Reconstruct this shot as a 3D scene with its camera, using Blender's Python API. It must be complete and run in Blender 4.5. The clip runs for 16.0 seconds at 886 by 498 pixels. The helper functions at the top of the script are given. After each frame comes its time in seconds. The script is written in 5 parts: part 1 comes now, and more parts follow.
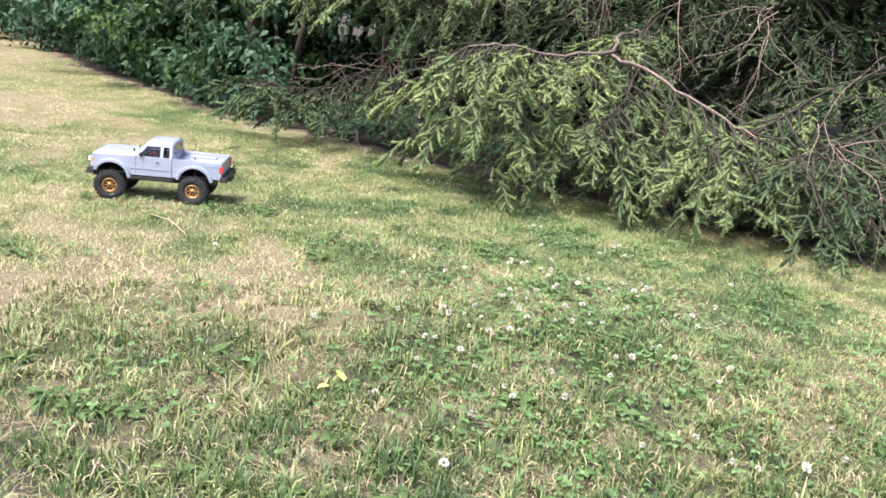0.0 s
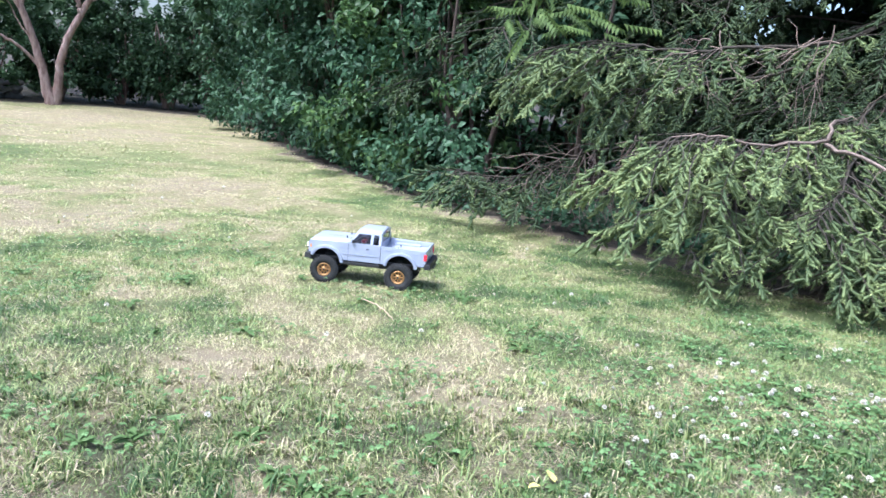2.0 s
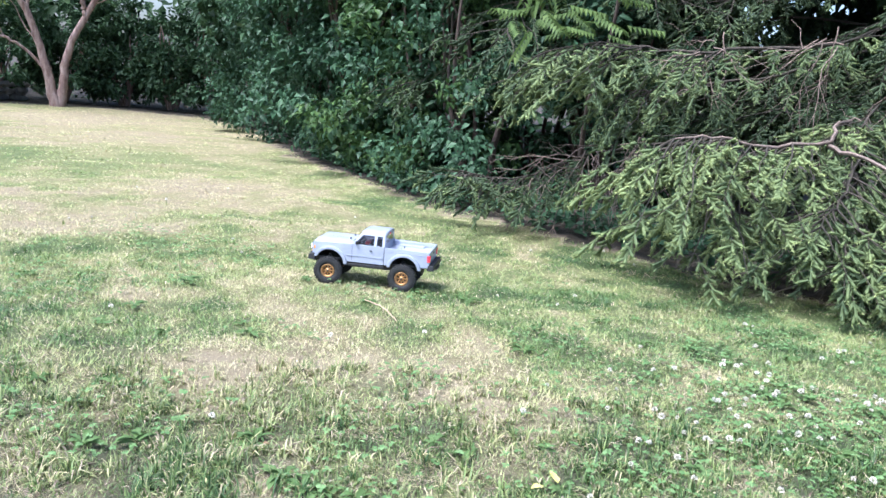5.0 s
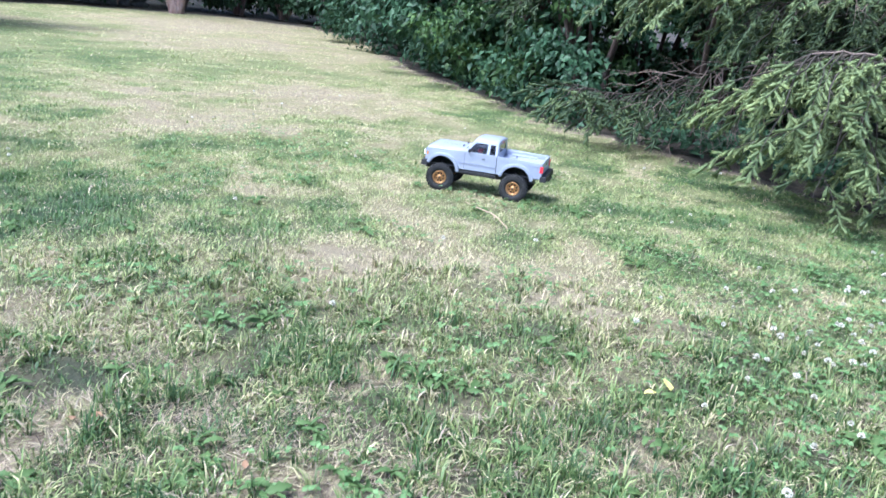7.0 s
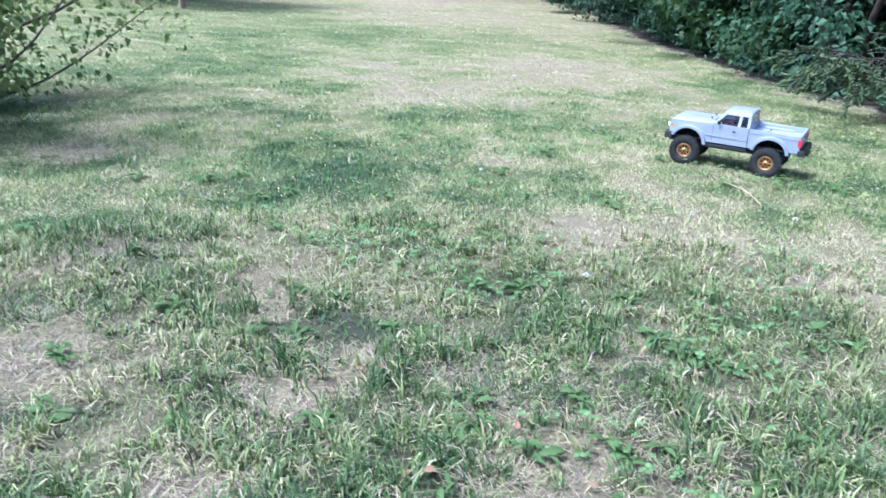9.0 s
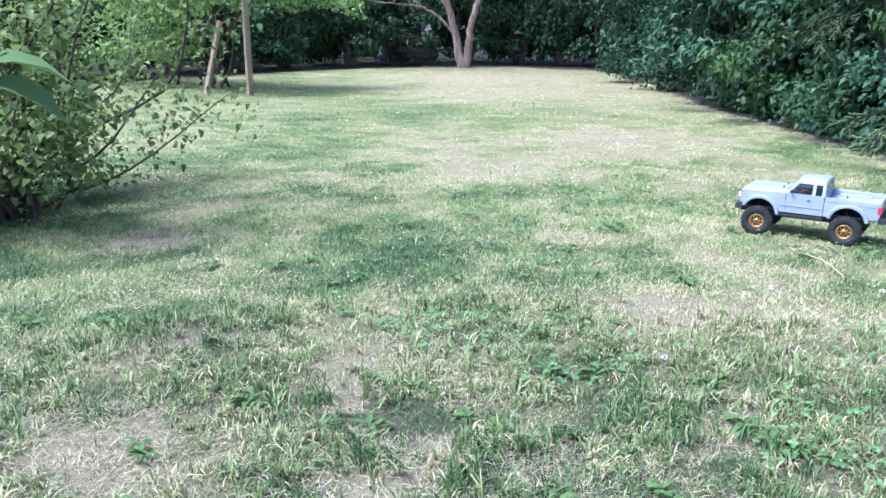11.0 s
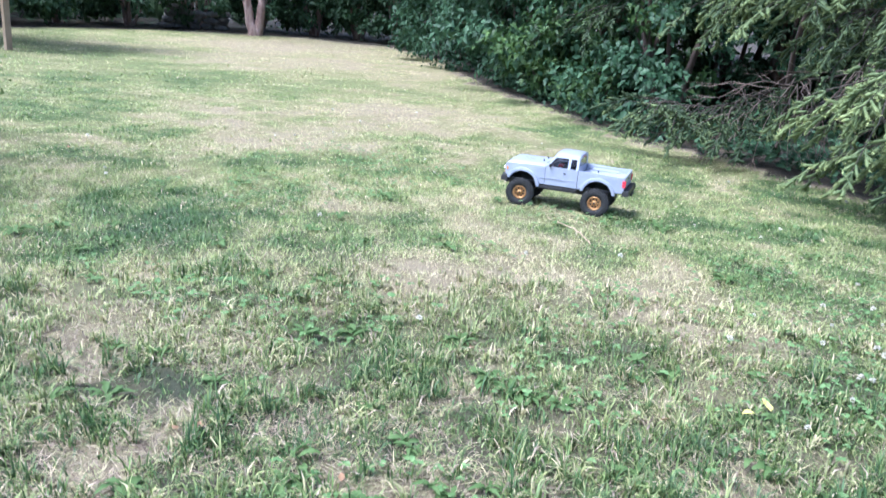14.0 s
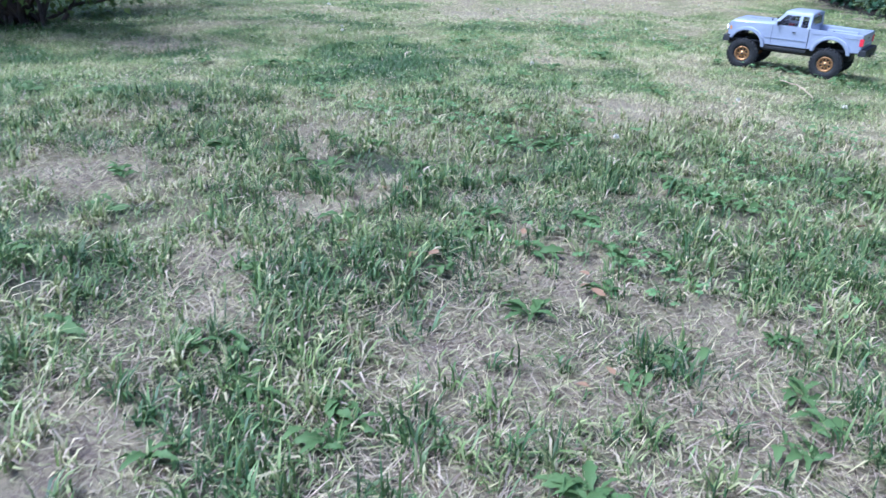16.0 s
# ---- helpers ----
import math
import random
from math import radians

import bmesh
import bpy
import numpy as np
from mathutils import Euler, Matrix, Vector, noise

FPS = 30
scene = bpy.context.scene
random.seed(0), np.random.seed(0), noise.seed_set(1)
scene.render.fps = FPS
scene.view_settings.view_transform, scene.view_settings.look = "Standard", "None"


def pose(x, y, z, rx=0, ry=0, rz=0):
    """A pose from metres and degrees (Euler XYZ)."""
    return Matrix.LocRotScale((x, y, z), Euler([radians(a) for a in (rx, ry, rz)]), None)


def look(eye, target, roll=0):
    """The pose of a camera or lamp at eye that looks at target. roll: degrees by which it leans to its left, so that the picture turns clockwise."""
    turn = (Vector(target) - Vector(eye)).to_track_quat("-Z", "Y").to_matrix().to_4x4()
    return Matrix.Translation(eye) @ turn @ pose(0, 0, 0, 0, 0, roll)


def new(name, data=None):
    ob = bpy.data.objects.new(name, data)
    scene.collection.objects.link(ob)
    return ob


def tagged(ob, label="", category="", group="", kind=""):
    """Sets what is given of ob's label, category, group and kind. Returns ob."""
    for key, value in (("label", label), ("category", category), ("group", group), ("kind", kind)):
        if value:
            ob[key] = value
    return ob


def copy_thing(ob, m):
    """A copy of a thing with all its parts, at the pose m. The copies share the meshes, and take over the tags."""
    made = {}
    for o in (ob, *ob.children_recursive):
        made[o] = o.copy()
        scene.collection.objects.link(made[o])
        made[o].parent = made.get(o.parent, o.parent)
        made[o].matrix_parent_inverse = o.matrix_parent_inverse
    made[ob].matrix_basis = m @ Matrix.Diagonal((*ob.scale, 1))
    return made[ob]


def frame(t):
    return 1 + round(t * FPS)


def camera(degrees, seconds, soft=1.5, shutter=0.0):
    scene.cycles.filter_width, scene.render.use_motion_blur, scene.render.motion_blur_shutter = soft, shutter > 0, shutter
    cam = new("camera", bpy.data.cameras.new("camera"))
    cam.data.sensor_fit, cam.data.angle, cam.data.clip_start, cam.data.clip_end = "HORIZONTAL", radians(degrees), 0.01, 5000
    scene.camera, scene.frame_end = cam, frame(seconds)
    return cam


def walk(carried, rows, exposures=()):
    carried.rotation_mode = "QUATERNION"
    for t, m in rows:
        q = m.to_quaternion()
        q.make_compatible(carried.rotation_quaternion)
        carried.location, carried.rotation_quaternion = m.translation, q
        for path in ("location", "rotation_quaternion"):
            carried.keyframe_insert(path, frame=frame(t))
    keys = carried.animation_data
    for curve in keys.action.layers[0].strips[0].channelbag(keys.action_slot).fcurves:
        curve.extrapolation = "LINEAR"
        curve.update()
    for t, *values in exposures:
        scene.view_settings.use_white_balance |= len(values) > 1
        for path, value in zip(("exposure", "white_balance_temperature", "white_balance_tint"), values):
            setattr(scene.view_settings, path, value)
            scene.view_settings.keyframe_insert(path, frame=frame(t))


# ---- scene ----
cam = camera(58.3, 16.0, 1.5, 0.3)
METRES, EYE, TILT, LEAN, TURN = 1.0, 0.845, -16.5, -6.0, 0.0
ROWS = [
    (0.0, 0.0, 0.0, 0.0, 0.0, 0.0, -0.0),
    (0.5, -0.015, -0.005, 0.0152, 1.0, 1.97, -0.05),
    (1.0, -0.0419, -0.0116, 0.0336, 4.76, 4.04, -0.6),
    (1.5, -0.0733, -0.0168, 0.0345, 9.36, 5.23, -1.59),
    (2.0, -0.0894, -0.0245, 0.036, 12.51, 5.53, -2.47),
    (2.5, -0.094, -0.0232, 0.0351, 13.78, 5.57, -2.6),
    (3.0, -0.0929, -0.0258, 0.035, 13.91, 5.68, -2.31),
    (3.5, -0.0732, -0.0258, 0.0361, 12.35, 5.62, -2.11),
    (6.0, -0.1147, -0.0382, 0.028, 14.33, 5.39, -3.85),
    (6.5, -0.1332, -0.0386, -0.0001, 17.51, 2.58, -5.13),
    (7.0, -0.1389, -0.0403, -0.0222, 19.62, -0.49, -5.72),
    (7.5, -0.146, -0.047, -0.059, 21.21, -3.79, -5.95),
    (8.0, -0.1559, -0.0616, -0.0721, 22.93, -5.54, -6.08),
    (8.5, -0.2004, -0.0821, -0.0581, 27.84, -5.37, -6.62),
    (9.0, -0.2389, -0.1075, -0.0395, 34.68, -4.15, -7.28),
    (11.5, -0.269, -0.1119, 0.0122, 38.75, 1.52, -5.91),
    (12.0, -0.2466, -0.0935, 0.0306, 35.31, 3.42, -4.88),
    (12.5, -0.2202, -0.0757, 0.0307, 30.43, 4.38, -4.09),
    (13.0, -0.1953, -0.0709, 0.0266, 27.01, 4.18, -3.98),
    (13.5, -0.1834, -0.0682, 0.0094, 25.26, 2.93, -4.66),
    (14.0, -0.1813, -0.053, -0.0285, 24.65, 0.14, -5.75),
    (14.5, -0.197, -0.0379, -0.0748, 25.67, -5.1, -7.05),
    (15.0, -0.1896, -0.0592, -0.1446, 30.2, -8.85, -7.61),
    (15.5, -0.0966, -0.0854, -0.2229, 36.32, -7.79, -8.25),
    (16.0, -0.0277, -0.1167, -0.2986, 40.74, -7.37, -8.53),
]
EXPOSURES = [(0.0, 1.58, 6080, 17), (0.5, 1.63, 6050, 17), (1.0, 1.66, 5500, 14), (1.5, 1.65, 5350, 13), (2.5, 1.67, 5180, 12), (3.0, 1.67, 5180, 12), (3.5, 1.68, 5600, 14), (6.0, 1.72, 5120, 13), (6.5, 1.68, 5100, 13), (8.0, 1.48, 4850, 13), (9.0, 1.51, 4780, 13), (11.5, 1.68, 4850, 12), (12.5, 1.68, 4850, 12), (13.2, 1.64, 5130, 14), (14.0, 1.63, 5050, 14), (15.0, 1.44, 4760, 13), (15.5, 1.38, 4700, 14), (16.0, 1.17, 4620, 15)]
walk(cam, [(t, pose(0, 0, EYE, TILT, LEAN, TURN) @ pose(METRES * x, METRES * y, METRES * z, 90 + pitch, roll, yaw)) for t, x, y, z, yaw, pitch, roll in ROWS], EXPOSURES)
# ---------- light ----------
world = bpy.data.worlds.new("sky")
scene.world = world
world.use_nodes = True
wn = world.node_tree
sky = wn.nodes.new("ShaderNodeTexSky")
sky.sky_type = 'NISHITA'
sky.sun_disc = False
sky.sun_elevation, sky.sun_rotation = radians(61), radians(219)
sky.air_density, sky.dust_density, sky.ozone_density = 1.0, 4.0, 1.0
wn.nodes["Background"].inputs[1].default_value = 0.11
wn.links.new(sky.outputs[0], wn.nodes["Background"].inputs[0])
sun = new("sun", bpy.data.lights.new("sun", 'SUN'))
sun.data.energy, sun.data.angle, sun.data.color = 2.75, radians(24), (1.0, 0.95, 0.86)
sun.matrix_world = look((-4.5, -5.5, 13.0), (0, 0, 0))

RNG = np.random.default_rng(7)


# ---------- materials ----------
def nodes(name):
    m = bpy.data.materials.new(name)
    m.use_nodes = True
    nt = m.node_tree
    return m, nt, nt.nodes["Principled BSDF"]


def node(nt, kind, **inputs):
    n = nt.nodes.new("ShaderNode" + kind)
    for k, v in inputs.items():
        n.inputs[k.replace("_", " ")].default_value = v
    return n


def ramp(nt, fac, *stops):
    r = nt.nodes.new("ShaderNodeValToRGB")
    els = r.color_ramp.elements
    while len(els) < len(stops):
        els.new(0.5)
    for e, (p, c) in zip(els, stops):
        e.position, e.color = p, (*c, 1)
    nt.links.new(fac, r.inputs[0])
    return r.outputs[0]


def mixc(nt, fac, a, b, kind='MIX'):
    n = nt.nodes.new("ShaderNodeMix")
    n.data_type, n.blend_type = 'RGBA', kind
    for i, v in ((0, fac), (6, a), (7, b)):
        if isinstance(v, (int, float)):
            n.inputs[i].default_value = v
        elif isinstance(v, tuple):
            n.inputs[i].default_value = (*v, 1)
        else:
            nt.links.new(v, n.inputs[i])
    return n.outputs[2]


def coords(nt, scale=1.0):
    tc = nt.nodes.new("ShaderNodeTexCoord")
    mp = nt.nodes.new("ShaderNodeMapping")
    mp.inputs["Scale"].default_value = (scale,) * 3
    nt.links.new(tc.outputs["Object"], mp.inputs[0])
    return mp.outputs[0]


def tex(nt, scale, detail=4.0, rough=0.6):
    n = node(nt, "TexNoise", Scale=scale, Detail=detail, Roughness=rough)
    nt.links.new(coords(nt), n.inputs["Vector"])
    return n.outputs[0]


def bump(nt, bsdf, height, strength=0.3, distance=0.01):
    b = node(nt, "Bump", Strength=strength, Distance=distance)
    nt.links.new(height, b.inputs["Height"])
    nt.links.new(b.outputs[0], bsdf.inputs["Normal"])


def plain(name, c, rough=0.6, metal=0.0, vary=0.12, scale=30.0, grain=0.0, coat=0.0):
    """A surface of one colour with slight mottling, uneven gloss and fine relief."""
    m, nt, b = nodes(name)
    n = tex(nt, scale)
    dark = tuple(v * (1 - vary) for v in c)
    light = tuple(min(1, v * (1 + vary)) for v in c)
    nt.links.new(ramp(nt, n, (0.3, dark), (0.7, light)), b.inputs["Base Color"])
    r = ramp(nt, tex(nt, scale * 0.3), (0.3, (rough * 0.85,) * 3), (0.7, (min(1, rough * 1.15),) * 3))
    nt.links.new(r, b.inputs["Roughness"])
    b.inputs["Metallic"].default_value = metal
    b.inputs["Coat Weight"].default_value = coat
    if grain:
        bump(nt, b, tex(nt, scale * 4), grain, 0.002)
    return m


def leafy(name, dark, mid, light, rough=0.45, through_light=0.35):
    """Leaves: each its own shade, light passes through them."""
    m, nt, b = nodes(name)
    geo = nt.nodes.new("ShaderNodeNewGeometry")
    c = ramp(nt, geo.outputs["Random Per Island"], (0.0, dark), (0.55, mid), (1.0, light))
    c = mixc(nt, 0.35, c, ramp(nt, tex(nt, 2.2), (0.35, dark), (0.65, light)))
    nt.links.new(c, b.inputs["Base Color"])
    b.inputs["Roughness"].default_value = rough
    b.inputs["Specular IOR Level"].default_value = 0.22
    tr = nt.nodes.new("ShaderNodeBsdfTranslucent")
    nt.links.new(c, tr.inputs[0])
    mx = nt.nodes.new("ShaderNodeMixShader")
    mx.inputs[0].default_value = through_light
    nt.links.new(b.outputs[0], mx.inputs[1])
    nt.links.new(tr.outputs[0], mx.inputs[2])
    nt.links.new(mx.outputs[0], nt.nodes["Material Output"].inputs[0])
    return m


def bark(name, dark, light, scale=25.0):
    m, nt, b = nodes(name)
    w = node(nt, "TexNoise", Scale=scale, Detail=6.0, Roughness=0.7)
    mp = nt.nodes.new("ShaderNodeMapping")
    mp.inputs["Scale"].default_value = (1, 1, 0.25)
    nt.links.new(coords(nt), mp.inputs[0])
    nt.links.new(mp.outputs[0], w.inputs["Vector"])
    c = ramp(nt, w.outputs[0], (0.35, dark), (0.65, light))
    nt.links.new(mixc(nt, tex(nt, 3.0), c, dark), b.inputs["Base Color"])
    b.inputs["Roughness"].default_value = 0.9
    bump(nt, b, w.outputs[0], 0.6, 0.01)
    return m


def grass_material(name, spread, dim):
    """Blades coloured by how dry they are; spread: how much neighbours differ, dim: the darkest share."""
    m, nt, b = nodes(name)
    geo = nt.nodes.new("ShaderNodeNewGeometry")
    at = nt.nodes.new("ShaderNodeAttribute")
    at.attribute_name = "dry"
    ad = nt.nodes.new("ShaderNodeMath")
    ad.operation = 'MULTIPLY_ADD'
    ad.inputs[1].default_value, ad.inputs[2].default_value = spread, -spread / 2
    nt.links.new(geo.outputs["Random Per Island"], ad.inputs[0])
    su = nt.nodes.new("ShaderNodeMath")
    nt.links.new(at.outputs["Fac"], su.inputs[0])
    nt.links.new(ad.outputs[0], su.inputs[1])
    c = ramp(nt, su.outputs[0], (0.0, GREEN_DEEP), (0.3, GREEN_MID), (0.55, GREEN_PALE), (0.74, STRAW), (0.88, STRAW_PALE), (1.0, BROWN))
    wn2 = nt.nodes.new("ShaderNodeTexWhiteNoise")
    wn2.noise_dimensions = '1D'
    nt.links.new(geo.outputs["Random Per Island"], wn2.inputs["W"])
    c = mixc(nt, 1.0, c, ramp(nt, wn2.outputs[0], (0.0, (dim, dim, dim)), (1.0, (1.2, 1.2, 1.2))), 'MULTIPLY')
    nt.links.new(c, b.inputs["Base Color"])
    b.inputs["Roughness"].default_value = 0.55
    tr = nt.nodes.new("ShaderNodeBsdfTranslucent")
    nt.links.new(c, tr.inputs[0])
    mx = nt.nodes.new("ShaderNodeMixShader")
    mx.inputs[0].default_value = 0.3
    nt.links.new(b.outputs[0], mx.inputs[1])
    nt.links.new(tr.outputs[0], mx.inputs[2])
    nt.links.new(mx.outputs[0], nt.nodes["Material Output"].inputs[0])
    return m


GREEN_DEEP, GREEN_MID, GREEN_PALE = (0.06, 0.125, 0.04), (0.175, 0.255, 0.075), (0.39, 0.42, 0.17)
STRAW, STRAW_PALE = (0.58, 0.50, 0.30), (0.55, 0.44, 0.34)
BROWN = (0.17, 0.12, 0.085)


def soil_material():
    m, nt, b = nodes("lawn_soil")
    at = nt.nodes.new("ShaderNodeAttribute")
    at.attribute_name = "dry"
    big, fine = tex(nt, 5.0), tex(nt, 120.0, 7.0, 0.8)
    ad = nt.nodes.new("ShaderNodeMath")
    ad.operation = 'MULTIPLY_ADD'
    ad.inputs[1].default_value, ad.inputs[2].default_value = 1.3, -0.65
    nt.links.new(fine, ad.inputs[0])
    su = nt.nodes.new("ShaderNodeMath")
    nt.links.new(at.outputs["Fac"], su.inputs[0])
    nt.links.new(ad.outputs[0], su.inputs[1])
    hv = nt.nodes.new("ShaderNodeMath")
    hv.operation = 'MULTIPLY'
    hv.inputs[1].default_value = 0.5
    nt.links.new(su.outputs[0], hv.inputs[0])
    # last stops: dark litter beyond the lawn, with the boughs' shade put in
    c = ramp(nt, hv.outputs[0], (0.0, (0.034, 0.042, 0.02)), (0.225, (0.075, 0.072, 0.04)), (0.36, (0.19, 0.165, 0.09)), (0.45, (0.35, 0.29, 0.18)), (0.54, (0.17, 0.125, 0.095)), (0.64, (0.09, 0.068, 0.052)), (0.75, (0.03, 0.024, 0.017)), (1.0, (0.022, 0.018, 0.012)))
    c = mixc(nt, ramp(nt, big, (0.45, (0, 0, 0)), (0.75, (0.5, 0.5, 0.5))), c, (0.20, 0.15, 0.09))
    cl = nt.nodes.new("ShaderNodeAttribute")
    cl.attribute_name = "closed"
    turf = ramp(nt, su.outputs[0], (0.0, GREEN_DEEP), (0.3, GREEN_MID), (0.55, GREEN_PALE), (0.75, STRAW), (1.0, STRAW_PALE))
    # dims the flat turf: the blades' shading of each other put into its colour
    turf = mixc(nt, 1.0, turf, ramp(nt, tex(nt, 45.0, 5.0, 0.8), (0.3, (0.3, 0.3, 0.27)), (0.7, (0.66, 0.64, 0.58))), 'MULTIPLY')
    c = mixc(nt, cl.outputs["Fac"], c, turf)
    nt.links.new(c, b.inputs["Base Color"])
    b.inputs["Roughness"].default_value = 0.95
    bump(nt, b, fine, 0.8, 0.02)
    return m


M_GRASS, M_SWARD, M_SOIL = grass_material("grass_blades", 0.36, 0.42), grass_material("short_sward", 0.22, 0.75), soil_material()
M_SHRUB = leafy("shrub_leaves", (0.012, 0.032, 0.015), (0.03, 0.075, 0.036), (0.085, 0.16, 0.08), 0.5, 0.25)
M_LIME = leafy("lime_leaves", (0.018, 0.045, 0.014), (0.042, 0.09, 0.028), (0.11, 0.18, 0.055), 0.45, 0.3)
M_HEDGE = leafy("hedge_leaves", (0.012, 0.03, 0.014), (0.032, 0.068, 0.03), (0.075, 0.135, 0.06), 0.55, 0.25)
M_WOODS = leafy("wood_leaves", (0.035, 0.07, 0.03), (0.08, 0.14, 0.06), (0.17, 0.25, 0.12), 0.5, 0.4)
M_VINE = leafy("vine_leaves", (0.16, 0.26, 0.08), (0.28, 0.40, 0.13), (0.42, 0.54, 0.20), 0.45, 0.45)
M_CURRANT = leafy("bush_leaves", (0.065, 0.105, 0.03), (0.14, 0.195, 0.055), (0.29, 0.35, 0.12), 0.5, 0.45)
M_ROWAN = leafy("rowan_leaves", (0.055, 0.095, 0.025), (0.10, 0.155, 0.045), (0.17, 0.235, 0.075), 0.55, 0.4)


def needle_material():
    """Spruce needles: darker where old, new green at the shoot tips; painted light and shade share the ramp."""
    m, nt, b = nodes("spruce_needles")
    at = nt.nodes.new("ShaderNodeAttribute")
    at.attribute_name = "dry"
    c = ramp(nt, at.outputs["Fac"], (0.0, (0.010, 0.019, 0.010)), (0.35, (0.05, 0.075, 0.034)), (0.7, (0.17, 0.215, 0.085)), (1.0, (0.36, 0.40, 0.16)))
    nt.links.new(c, b.inputs["Base Color"])
    b.inputs["Roughness"].default_value = 0.6
    b.inputs["Specular IOR Level"].default_value = 0.2
    return m


M_NEEDLE = needle_material()
M_WEED = leafy("weed_leaves", (0.06, 0.115, 0.035), (0.12, 0.195, 0.065), (0.21, 0.29, 0.105), 0.6, 0.3)
M_CLOVER = leafy("clover_leaves", (0.09, 0.18, 0.06), (0.16, 0.28, 0.10), (0.25, 0.38, 0.16), 0.5)
M_PETAL = plain("clover_petals", (0.62, 0.59, 0.50), 0.7, vary=0.15, scale=300)
M_TWIG = bark("twig_bark", (0.14, 0.10, 0.08), (0.36, 0.28, 0.23), 60)
M_BOUGH = bark("bough_bark", (0.03, 0.025, 0.018), (0.10, 0.08, 0.06), 60)
M_BARK = bark("tree_bark", (0.15, 0.085, 0.07), (0.66, 0.52, 0.47), 17)
M_TRUNK = bark("spruce_bark", (0.04, 0.03, 0.025), (0.16, 0.11, 0.085), 14)
M_POST = bark("post_wood", (0.28, 0.20, 0.13), (0.55, 0.42, 0.30), 12)
M_STICK = bark("dry_stick", (0.36, 0.26, 0.17), (0.58, 0.45, 0.31), 60)
M_DEADLEAF = leafy("dead_leaves", (0.22, 0.11, 0.06), (0.36, 0.22, 0.13), (0.48, 0.36, 0.22), 0.7, 0.2)
M_YELLOW = plain("yellow_leaf", (0.62, 0.55, 0.16), 0.6)
M_STONE = plain("field_stone", (0.13, 0.125, 0.12), 0.9, vary=0.35, scale=12, grain=0.6)


# ---------- mesh tools ----------
def quick_mesh(name, co, faces, material, dry=None):
    """A mesh from arrays: co (n, 3) and a list of face index arrays (m, k)."""
    me = bpy.data.meshes.new(name)
    idx = np.concatenate([f.reshape(-1) for f in faces]).astype(np.int32)
    tot = np.concatenate([np.full(len(f), f.shape[1]) for f in faces]).astype(np.int32)
    me.vertices.add(len(co))
    me.vertices.foreach_set("co", np.asarray(co, np.float32).reshape(-1))
    me.loops.add(len(idx))
    me.loops.foreach_set("vertex_index", idx)
    me.polygons.add(len(tot))
    me.polygons.foreach_set("loop_start", np.concatenate([[0], np.cumsum(tot)[:-1]]).astype(np.int32))
    if dry is not None:
        me.attributes.new("dry", 'FLOAT', 'POINT').data.foreach_set("value", np.asarray(dry, np.float32))
    me.materials.append(material)
    me.update(calc_edges=True)
    me.validate()
    return me


def unit(v):
    return v / np.maximum(np.linalg.norm(v, axis=-1, keepdims=True), 1e-9)


def leaf_arrays(pos, axis, normal, length, width, fold=0.25, bend=0.25, fine=3):
    """Ovate leaves folded along the midrib; fine: 3 for the nearest, 1 for far ones."""
    axis = unit(axis)
    side = unit(np.cross(normal, axis))
    up = np.cross(axis, side)
    L, W = length[:, None], width[:, None]
    mid1 = pos + axis * L * 0.33
    mid2 = pos + axis * L * 0.68 - up * L * bend * 0.35
    tip = pos + axis * L - up * L * bend
    rise = up * W * fold
    k = len(pos)
    if fine == 1:
        mid = pos + axis * L * 0.45
        co = np.stack([pos, mid + side * W * 0.5 + rise, tip, mid - side * W * 0.5 + rise], 1)
        off = (np.arange(k) * 4)[:, None]
        return co.reshape(-1, 3), [np.concatenate([off + np.array([0, 1, 2]), off + np.array([0, 2, 3])])]
    if fine == 2:
        mid = pos + axis * L * 0.5
        co = np.stack([pos, mid, tip, mid - axis * L * 0.06 + side * W * 0.5 + rise, mid - axis * L * 0.06 - side * W * 0.5 + rise], 1)
        off = (np.arange(k) * 5)[:, None]
        return co.reshape(-1, 3), [np.concatenate([off + np.array(q) for q in ([0, 3, 1], [0, 1, 4], [3, 2, 1], [1, 2, 4])])]
    co = np.stack([pos, mid1, mid2, tip,
                   mid1 + side * W * 0.5 + rise, mid2 + side * W * 0.38 + rise,
                   mid1 - side * W * 0.5 + rise, mid2 - side * W * 0.38 + rise], 1)
    off = (np.arange(k) * 8)[:, None]
    quads = np.concatenate([off + np.array([1, 4, 5, 2]), off + np.array([6, 1, 2, 7])])
    tris = np.concatenate([off + np.array(q) for q in ([0, 4, 1], [0, 1, 6], [2, 5, 3], [7, 2, 3])])
    return co.reshape(-1, 3), [quads, tris]


